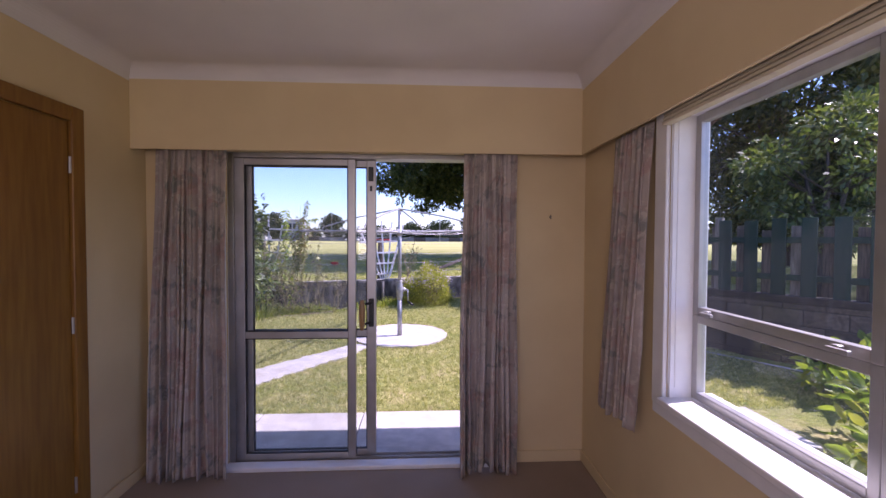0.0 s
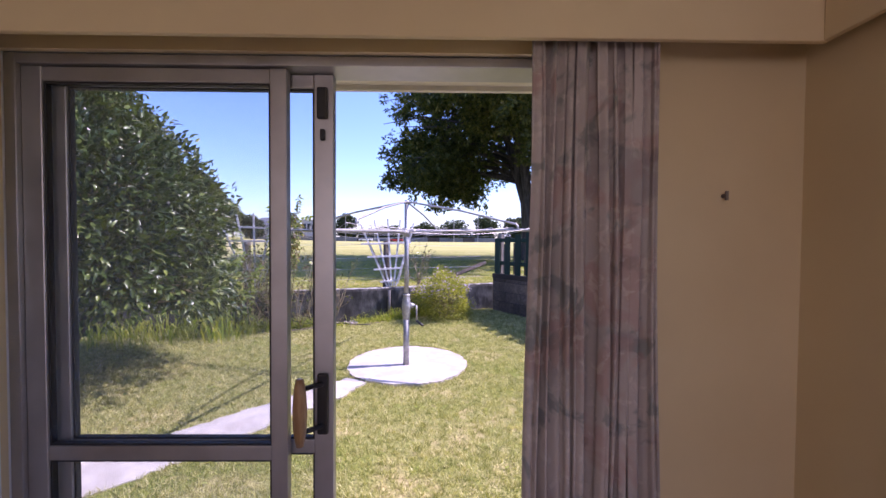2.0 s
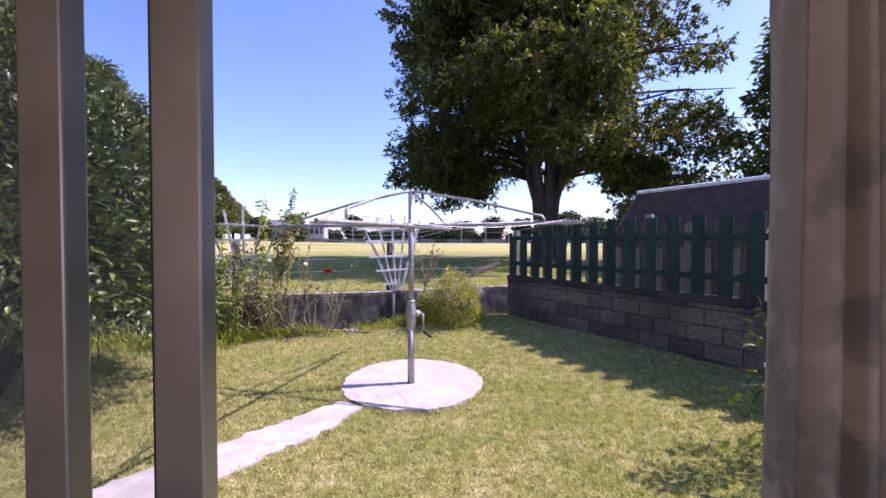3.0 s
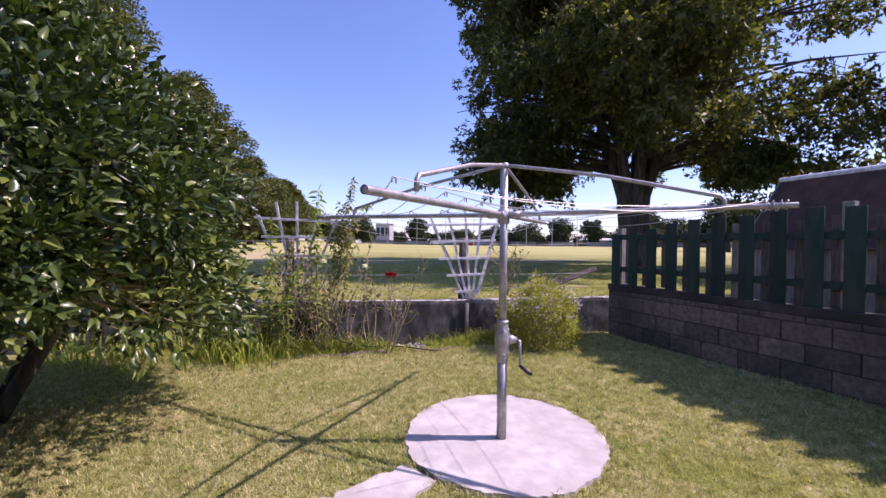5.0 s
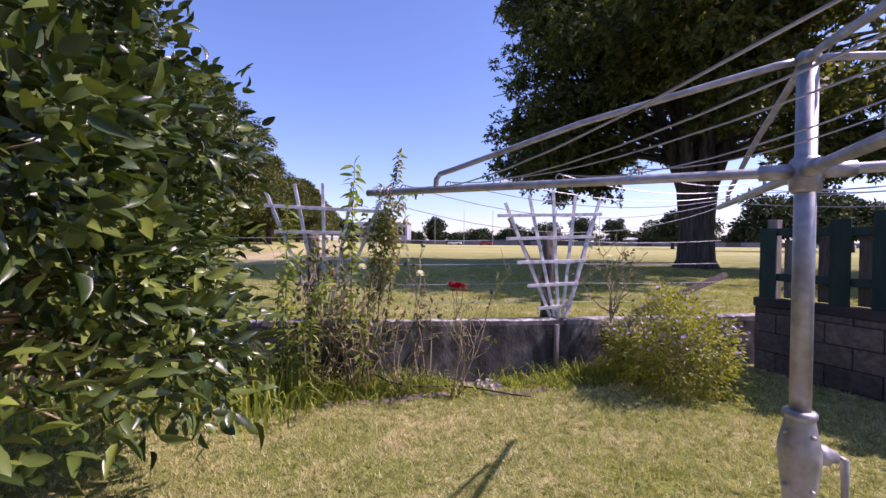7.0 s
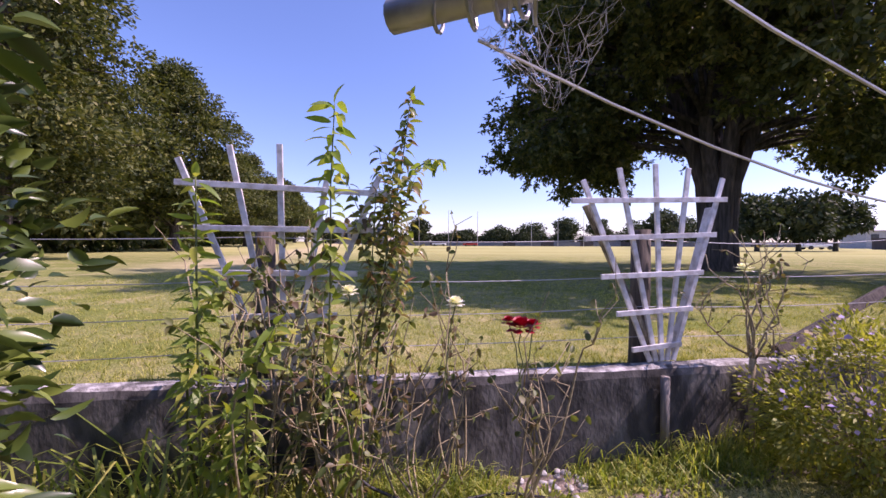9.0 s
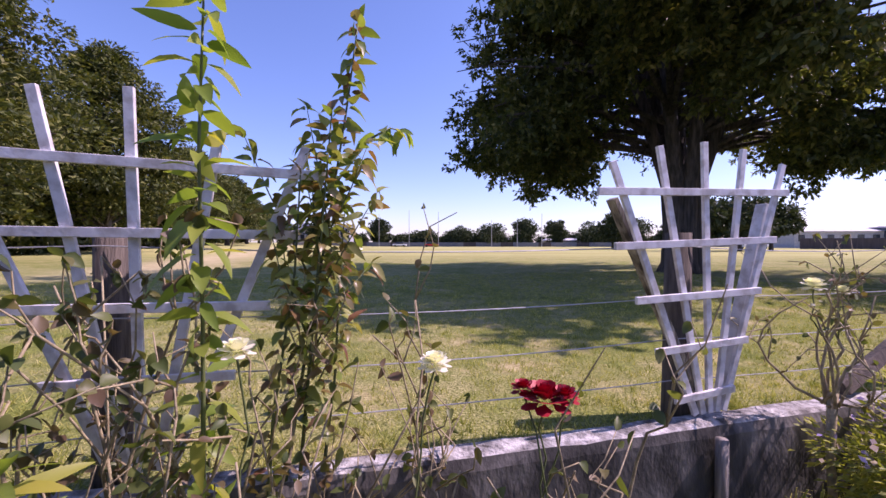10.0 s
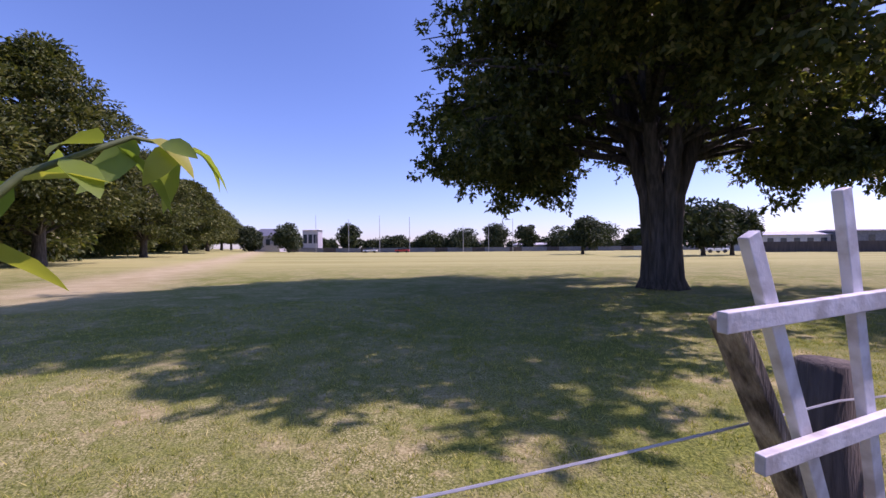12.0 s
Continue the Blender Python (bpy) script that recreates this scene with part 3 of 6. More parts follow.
def build_sliding_door():
    d = tagged(new("door_1"), "aluminium sliding glass door standing open", "sliding door", kind="structure")
    y0, y1 = 2.625, 2.735
    fr = part("door_frame", boxm(DX0, DX0 + 0.035, y0, y1, 0.0, DZ, bevel=0.003), M_ALU, d)
    part("door_frame", boxm(DX1 - 0.035, DX1, y0, y1, 0.0, DZ, bevel=0.003), M_ALU, d)
    part("door_frame", boxm(DX0 + 0.035, DX1 - 0.035, y0, y1, DZ - 0.03, DZ, bevel=0.003), M_ALU, d)
    bm = boxm(DX0 + 0.035, DX1 - 0.035, y0, y1, -0.005, 0.012, bevel=0.002)
    for yy in (2.655, 2.70):
        box(bm, DX0 + 0.035, DX1 - 0.035, yy - 0.003, yy + 0.003, 0.0125, 0.028)
    part("door_track", bm, M_ALU, d)
    # timber linings and sill inside the frame
    part("lining", boxm(DX0 - 0.065, DX0 - 0.001, 2.585, y1, 0.0, DZ + 0.03, bevel=0.004), M_WHITE, d, "white painted timber lining")
    part("lining", boxm(DX1 + 0.001, DX1 + 0.06, 2.585, y1, 0.0, DZ + 0.03, bevel=0.004), M_WHITE, d, "white painted timber lining")
    part("sill", boxm(DX0 - 0.06, DX1 + 0.06, 2.54, 2.622, -0.004, 0.026, bevel=0.006), M_WHITE, d, "white painted door sill")
    part("outer_sill", boxm(DX0 - 0.05, DX1 + 0.05, y1 + 0.002, 2.86, -0.09, -0.012, bevel=0.01), M_CONC, d)

    def panel(name, x0, x1, y, ls, rs):
        p = part(name, boxm(x0, x0 + ls, y - 0.016, y + 0.016, 0.02, DZ - 0.032, bevel=0.003), M_ALU, d)
        part("stile", boxm(x1 - rs, x1, y - 0.016, y + 0.016, 0.02, DZ - 0.032, bevel=0.003), M_ALU, p)
        for z0, z1 in ((0.021, 0.062), (0.828, 0.872), (DZ - 0.075, DZ - 0.033)):
            part("rail", boxm(x0 + ls, x1 - rs, y - 0.014, y + 0.014, z0, z1, bevel=0.003), M_ALU, p)
        for z0, z1 in ((0.062, 0.828), (0.872, DZ - 0.075)):
            g = part("pane", boxm(x0 + ls - 0.004, x1 - rs + 0.004, y - 0.002, y + 0.002, z0 - 0.004, z1 + 0.004), M_DOORGLASS, p)
            g.visible_shadow = False
            for a in ((x0 + ls, x0 + ls + 0.006, z0, z1), (x1 - rs - 0.006, x1 - rs, z0, z1), (x0 + ls + 0.006, x1 - rs - 0.006, z0, z0 + 0.006), (x0 + ls + 0.006, x1 - rs - 0.006, z1 - 0.006, z1)):
                part("gasket", boxm(a[0], a[1], y - 0.009, y + 0.009, a[2], a[3]), M_RUBBER, p)
        return p

    panel("fixed_panel", DX0 + 0.036, -0.450, 2.655, 0.06, 0.050)
    s = panel("sliding_panel", DX0 + 0.08, -0.322, 2.695, 0.05, 0.060)
    # pull handle: black plate on the stile, turned wooden grip standing off it
    h = part("door_handle", boxm(-0.370, -0.336, 2.662, 2.678, 0.895, 1.085, bevel=0.006), M_BLACK, s, "black plate with a curved wooden grip")
    bm = bmesh.new()
    tube(bm, [(-0.405, 2.615, 0.885 + 0.02 * i) for i in range(11)], [0.011, 0.015, 0.018, 0.0195, 0.0205, 0.021, 0.0205, 0.0195, 0.018, 0.015, 0.011], 12)
    part("grip", bm, M_HANDLEWOOD, h, smooth=True)
    for z in (0.925, 1.055):
        bm = bmesh.new()
        tube(bm, [(-0.40, 2.62, z), (-0.38, 2.635, z), (-0.352, 2.663, z)], 0.008, 8)
        part("bracket", bm, M_BLACK, h)
    part("catch", boxm(-0.370, -0.338, 2.662, 2.678, DZ - 0.17, DZ - 0.075, bevel=0.005), M_BLACK, s)
    part("catch", boxm(-0.361, -0.346, 2.666, 2.678, DZ - 0.235, DZ - 0.20, bevel=0.004), M_BLACK, s)


build_sliding_door()


def curtain_mat():
    m = mat("floral_curtain_cloth", (0.385, 0.335, 0.30), (0.51, 0.45, 0.405), 2.5, 0.85, 0.4, 700, dist=0.001, spec=0.15, detail=2)
    nt = m.node_tree
    N, L = nt.nodes, nt.links
    b = N["Principled BSDF"]
    base = b.inputs["Base Color"].links[0].from_socket
    geo = N.new("ShaderNodeNewGeometry")
    for scale, lo, hi, colour, strength in ((9, 0.57, 0.64, (0.15, 0.19, 0.18), 0.6), (7, 0.52, 0.64, (0.42, 0.25, 0.21), 0.5), (24, 0.56, 0.66, (0.66, 0.60, 0.53), 0.4), (5, 0.59, 0.68, (0.20, 0.19, 0.20), 0.4)):
        n = N.new("ShaderNodeTexNoise")
        n.inputs["Scale"].default_value, n.inputs["Detail"].default_value, n.inputs["Distortion"].default_value = scale, 3, 0.8
        mp = N.new("ShaderNodeMapping")
        mp.inputs["Location"].default_value = (scale, 0, 2)
        L.new(geo.outputs["Position"], mp.inputs[0])
        L.new(mp.outputs[0], n.inputs["Vector"])
        r = N.new("ShaderNodeValToRGB")
        r.color_ramp.elements[0].position, r.color_ramp.elements[1].position = lo, hi
        r.color_ramp.elements[0].color, r.color_ramp.elements[1].color = (0, 0, 0, 1), (strength,) * 3 + (1,)
        L.new(n.outputs[0], r.inputs[0])
        x = N.new("ShaderNodeMixRGB")
        L.new(r.outputs[0], x.inputs[0])
        L.new(base, x.inputs[1])
        x.inputs[2].default_value = (*colour, 1)
        base = x.outputs[0]
    L.new(base, b.inputs["Base Color"])
    return m


M_CURTAIN = curtain_mat()


def curtain(x0, x1, xb0, xb1, y, z0, z1, folds, seed, along_y=False, depth=0.046):
    """A drawn-back curtain: deep uneven pleats between its top and bottom spans."""
    rng = random.Random(seed)
    n, m = folds * 18, 44
    amp = [rng.uniform(0.40, 1.45) for _ in range(folds + 2)]
    ph = [rng.uniform(-0.35, 0.35) for _ in range(folds + 2)]
    V, F = [], []
    for j in range(m + 1):
        t = j / m
        z = z1 + (z0 - z1) * t
        for i in range(n + 1):
            s = i / n
            q = s + 0.030 * math.sin(2 * math.pi * 2.3 * s + seed) + 0.018 * math.sin(2 * math.pi * 4.1 * s + 2 * seed)
            k = min(int(s * folds), folds - 1)
            f = s * folds - k
            a = amp[k] * (1 - f) + amp[k + 1] * f
            p = ph[k] * (1 - f) + ph[k + 1] * f
            c = 2 * math.pi * (q * folds) + p * 3 * t + 0.5 * math.sin(3.1 * t)
            w = 1.0 - 2.0 * abs(math.sin(c / 2)) ** 0.5 + 0.16 * math.sin(2 * math.pi * s * folds * 1.7 + 1.2 * t + seed) + 0.10 * math.sin(2 * math.pi * s * folds * 3.3 - 2.0 * t)
            off = w * depth * a * (0.45 + 0.55 * t) + 0.021 - (0.022 if along_y else 0.052) * t
            x = (x0 + (x1 - x0) * s) * (1 - t) + (xb0 + (xb1 - xb0) * s) * t + 0.018 * math.sin(2 * math.pi * q * folds + p * 3 * t) * a + 0.006 * math.sin(7 * t + 9 * s)
            zz = z - (0.015 * math.sin(6 * s + seed) + 0.01 * math.sin(23 * s) if j == m else 0)
            V.append((y + off, x, zz) if along_y else (x, y + off, zz))
    for j in range(m):
        for i in range(n):
            F.append((j * (n + 1) + i, j * (n + 1) + i + 1, (j + 1) * (n + 1) + i + 1, (j + 1) * (n + 1) + i))
    ob = raw("curtain", V, F, M_CURTAIN, smooth=True)
    so = ob.modifiers.new("cloth", "SOLIDIFY")
    so.thickness = 0.003
    tagged(ob, "faded floral curtain drawn back under the pelmet", "curtain", group="curtains")
    return ob


curtain(-1.64, -1.245, -1.68, -1.225, 2.525, 0.01, PZ + 0.06, 10, 1, depth=0.050)
curtain(0.245, 0.595, 0.215, 0.585, 2.525, 0.015, PZ + 0.06, 10, 2, depth=0.050)
curtain(1.77, 2.12, 1.85, 2.235, 1.012, 0.56, PZ + 0.004, 6, 3, along_y=True, depth=0.031)


def build_window():
    w = tagged(new("window_1"), "white timber window with aluminium sashes beside the fence", "window", kind="structure")
    xi, xo = XR - 0.022, XR + 0.02
    part("architrave", boxm(xi, XR - 0.001, WY1, WY1 + 0.085, WZ0 - 0.05, WZ1 + 0.05, bevel=0.006), M_WHITE, w)
    part("architrave", boxm(xi, XR - 0.001, WY0 - 0.085, WY0, WZ0 - 0.05, WZ1 + 0.05, bevel=0.006), M_WHITE, w)
    part("architrave", boxm(xi, XR - 0.001, WY0, WY1, WZ1, WZ1 + 0.05, bevel=0.006), M_WHITE, w)
    part("window_sill", boxm(xi - 0.03, XR + 0.10, WY0, WY1 - 0.002, WZ0 - 0.028, WZ0, bevel=0.006), M_WHITE, w)
    part("apron", boxm(xi + 0.002, XR - 0.001, WY0 - 0.08, WY1 + 0.08, WZ0 - 0.095, WZ0 - 0.030, bevel=0.005), M_WHITE, w)
    part("reveal", boxm(XR + 0.001, XR + 0.16, WY1 - 0.015, WY1 + 0.018, WZ0 - 0.01, WZ1 + 0.018), M_WHITE, w)
    part("reveal", boxm(XR + 0.001, XR + 0.16, WY0 - 0.018, WY0 + 0.015, WZ0 - 0.01, WZ1 + 0.018), M_WHITE, w)
    part("reveal", boxm(XR + 0.001, XR + 0.16, WY0 + 0.016, WY1 - 0.016, WZ1 - 0.015, WZ1 + 0.018), M_WHITE, w)
    part("outer_sill", boxm(XR + 0.101, XR + 0.24, WY0 - 0.05, WY1 + 0.05, WZ0 - 0.05, WZ0 - 0.008, bevel=0.005), M_WHITE, w)
    xg = XR + 0.115
    edges = [WY0 + 0.016, 0.20, 0.945, WY1 - 0.016]
    for k, (a, b) in enumerate(zip(edges, edges[1:])):
        for z0, z1 in ((WZ0 + 0.001, 1.165), (1.166, WZ1 - 0.016)):
            f = part("sash", boxm(xg - 0.018, xg + 0.018, a, a + 0.032, z0, z1, bevel=0.003), M_ALU, w)
            part("sash_bar", boxm(xg - 0.018, xg + 0.018, b - 0.032, b, z0, z1, bevel=0.003), M_ALU, f)
            part("sash_bar", boxm(xg - 0.017, xg + 0.017, a + 0.0325, b - 0.0325, z0, z0 + 0.034, bevel=0.003), M_ALU, f)
            part("sash_bar", boxm(xg - 0.017, xg + 0.017, a + 0.0325, b - 0.0325, z1 - 0.034, z1, bevel=0.003), M_ALU, f)
            g = part("pane", boxm(xg - 0.002, xg + 0.002, a + 0.03, b - 0.03, z0 + 0.03, z1 - 0.03), M_GLASS, f)
            g.visible_shadow = False
    for y in (1.05, 1.56):
        bm = boxm(xg - 0.04, xg - 0.019, y - 0.012, y + 0.012, 1.172, 1.195, bevel=0.003)
        box(bm, xg - 0.055, xg - 0.041, y - 0.05, y + 0.014, 1.176, 1.190, bevel=0.003)
        part("catch", bm, M_ALU, w, "metal window catch")
    # rolled blind under the pelmet
    b = tagged(new("roller_blind"), "rolled-up cream slatted blind over the window", "blind")
    for i in range(4):
        part("slat", boxm(XR - 0.05 + 0.003 * i, XR - 0.012, WY0 + 0.02, WY1 - 0.01, 1.975 + 0.017 * i, 1.988 + 0.017 * i, bevel=0.002), M_CREAM_EXT, b)
    for y in (1.60, 1.645):
        bm = bmesh.new()
        tube(bm, [(XR - 0.02, y, 2.0), (XR - 0.018, y + 0.003, 1.5), (XR - 0.02, y, 0.87)], 0.0022, 5)
        part("cord", bm, M_WHITE, b)


build_window()


def build_cupboard_door():
    d = tagged(new("door_2"), "closed varnished plywood door in a timber frame", "door", kind="structure")
    x = XL
    ya, yb = 1.28, 2.04
    part("door_leaf", boxm(x + 0.001, x + 0.012, ya, yb, 0.01, 2.05, bevel=0.002), M_DOORWOOD, d)
    part("frame_post", boxm(x + 0.001, x + 0.03, yb + 0.003, yb + 0.075, 0, 2.128, bevel=0.005), M_DOORWOOD, d)
    part("frame_post", boxm(x + 0.001, x + 0.03, ya - 0.075, ya - 0.003, 0, 2.128, bevel=0.005), M_DOORWOOD, d)
    part("frame_head", boxm(x + 0.001, x + 0.03, ya - 0.002, yb + 0.002, 2.053, 2.127, bevel=0.005), M_DOORWOOD, d)
    for z in (1.84, 1.05, 0.25):
        bm = bmesh.new()
        tube(bm, [(x + 0.018, yb + 0.0015, z - 0.04), (x + 0.018, yb + 0.0015, z + 0.04)], 0.006, 8)
        part("hinge", bm, M_ALU, d, "small steel hinge")


build_cupboard_door()
bm = bmesh.new()
tube(bm, [(0.83, YF, 1.632), (0.83, YF - 0.012, 1.632)], 0.006, 8)
box(bm, 0.827, 0.833, YF - 0.02, YF - 0.0125, 1.619, 1.645)
tagged(part("wall_hook", bm, M_GREYWOOD), "small old hook fixed to the cream wallpaper", "hook")
# eave over the door; its unseen east end is added to shade the patio
ev = tagged(new("eave"), "cream painted soffit and fascia of the house, east end lengthened to shade the patio", "eave", kind="structure")
part("soffit", boxm(-7.0, 1.95, 2.802, 3.46, 2.27, 2.285), M_CREAM_EXT, ev)
# fascia and second soffit overrun the corner, out of sight, for a straight shadow
part("fascia", boxm(-7.0, 2.48, 3.46, 3.49, 2.245, 2.45, bevel=0.003), M_CREAM_EXT, ev)
part("soffit", boxm(1.951, 2.30, 3.22, 3.459, 2.27, 2.285), M_CREAM_EXT, ev)
part("eave_return", boxm(0.99, 1.9, 3.22, 3.458, 2.09, 2.268, bevel=0.004), M_CREAM_EXT, ev)
part("side_soffit", boxm(1.247, 1.56, -3.3, 2.80, 2.27, 2.285), M_CREAM_EXT, ev)
# front east corner is drawn out to 2.50 only to shade the slabs
roof = raw("roof", [(-7, 3.6, 2.46), (2.50, 3.6, 2.46), (2.12, -3.6, 4.2), (-7, -3.6, 4.2), (-7, 3.6, 2.42), (2.50, 3.6, 2.42), (2.12, -3.6, 4.16), (-7, -3.6, 4.16)], [(0, 1, 2, 3), (7, 6, 5, 4), (0, 4, 5, 1), (1, 5, 6, 2), (2, 6, 7, 3), (3, 7, 4, 0)], M_ROOF)
tagged(roof, "pitched house roof above the door, east corner pulled out to shade the patio", "roof", kind="structure")


# ---- the yard ----
def build_garden_wall():
    w = tagged(new("garden_wall"), "low weathered concrete garden wall with lichen", "wall", kind="structure")
    rng = random.Random(3)
    n = 90
    V, F = [], []
    prof = [(-0.012, LAWN - 0.2), (0.0, 0.10), (0.004, 0.50), (0.018, 0.548), (0.035, 0.556), (0.125, 0.556), (0.145, 0.54), (0.15, 0.3)]
    for i in range(n + 1):
        u = -9.0 + 10.62 * i / n
        for v, z in prof:
            p = wall_at(u, v + rng.uniform(-0.004, 0.004), z + (rng.uniform(-0.006, 0.006) + 0.012 * math.sin(u * 0.8) if z > 0.4 else 0))
            V.append(tuple(p))
    k = len(prof)
    for i in range(n):
        for j in range(k - 1):
            F.append((i * k + j, (i + 1) * k + j, (i + 1) * k + j + 1, i * k + j + 1))
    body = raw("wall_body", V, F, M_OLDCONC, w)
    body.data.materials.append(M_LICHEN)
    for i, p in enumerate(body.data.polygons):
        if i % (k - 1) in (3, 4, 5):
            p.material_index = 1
    # a buttress and a pipe in front of it
    bm = bmesh.new()
    tube(bm, [wall_at(-1.0, -0.03, LAWN), wall_at(-1.0, -0.03, 0.5)], 0.028, 10)
    part("pipe", bm, M_GREYWOOD, w, "short grey pipe", smooth=True)


build_garden_wall()

F0, FD, FN = Vector((1.15, 9.75, 0)), Vector((0.559, -0.829, 0)), Vector((0.829, 0.559, 0))


def fence_at(s, n, z):
    p = F0 + FD * s + FN * n
    return Vector((p.x, p.y, z))


def oriented(bm, s0, s1, n0, n1, z0, z1, bevel=0.0):
    """A box in the fence's own directions."""
    b2 = boxm(s0, s1, n0, n1, z0, z1, bevel=bevel)
    rot = Matrix(((FD.x, FN.x, 0, F0.x), (FD.y, FN.y, 0, F0.y), (0, 0, 1, 0), (0, 0, 0, 1)))
    b2.transform(rot)
    bmesh.ops.recalc_face_normals(b2, faces=b2.faces)
    return b2


def build_fence():
    f = tagged(new("fence"), "dark green paling fence on a concrete block wall", "fence", kind="structure")
    rng = random.Random(8)
    part("mortar_core", oriented(None, 0.0, 13.0, 0.012, 0.13, LAWN - 0.2, 0.70), M_MORTAR, f)
    part("coping", oriented(None, -0.02, 13.0, -0.004, 0.15, 0.70, 0.795, bevel=0.012), M_COPING, f)
    # blocks
    course = 0
    z = LAWN - 0.07
    meshes = {}
    while z < 0.69:
        s = -0.2 * (course % 2)
        zt = min(z + 0.19, 0.698)
        while s < 12.8:
            s0, s1 = max(s, 0.0), s + 0.39
            if s1 - s0 > 0.1:
                key = (course % 2 == 1 and s < 0, zt - z < 0.18)
                if key not in meshes:
                    bm = boxm(0, s1 - s0, -0.06, 0.06, 0, zt - z, bevel=0.006)
                    me = bpy.data.meshes.new("block")
                    bm.to_mesh(me)
                    bm.free()
                    me.materials.append(M_BLOCK)
                    meshes[key] = me
                b = new("block", meshes[key])
                b.parent = f
                p = fence_at(s0, 0.06 + rng.uniform(-0.004, 0.004), z)
                b.matrix_basis = Matrix.Translation(p) @ Matrix.Rotation(math.atan2(FD.y, FD.x), 4, "Z")
            s += 0.40
        z += 0.20
        course += 1
    # rails and palings
    for z0 in (0.98, 1.45):
        part("rail", oriented(None, 0.0, 13.0, 0.055, 0.10, z0, z0 + 0.075, bevel=0.004), M_GREEN, f)
    s = 0.02
    i = 0
    while s < 12.8:
        top = 1.50 + 0.22 * min(1.0, s / 1.3) + 0.03 * (s > 1.8) + rng.uniform(-0.014, 0.014)
        lo = 0.775 + rng.uniform(-0.012, 0.012)
        part("paling", oriented(None, s, s + 0.148, 0.026 + rng.uniform(0, 0.006), 0.052, lo, top, bevel=0.004), M_GREEN, f)
        # boards of the far face stand behind the gaps
        part("back_paling", oriented(None, s + 0.180 + rng.uniform(-0.008, 0.008), s + 0.322 + rng.uniform(-0.006, 0.008), 0.104, 0.122, lo + 0.02, top - 0.10 + rng.uniform(-0.03, 0.03), bevel=0.003), M_POST if i % 5 else M_GREYWOOD, f)
        s += 0.292
        i += 1
    for s in (0.05, 2.6, 5.2, 7.8, 10.4):
        part("fence_post", oriented(None, s, s + 0.09, 0.103, 0.19, 0.4, 1.62 if s < 1 else 1.80, bevel=0.005), M_GREYWOOD, f)
    # white strip along the foot of the wall
    part("edging", oriented(None, 2.35, 9.0, -0.26, -0.225, LAWN - 0.05, LAWN + 0.045, bevel=0.006), M_CONC, f, "low pale concrete edging strip")


build_fence()


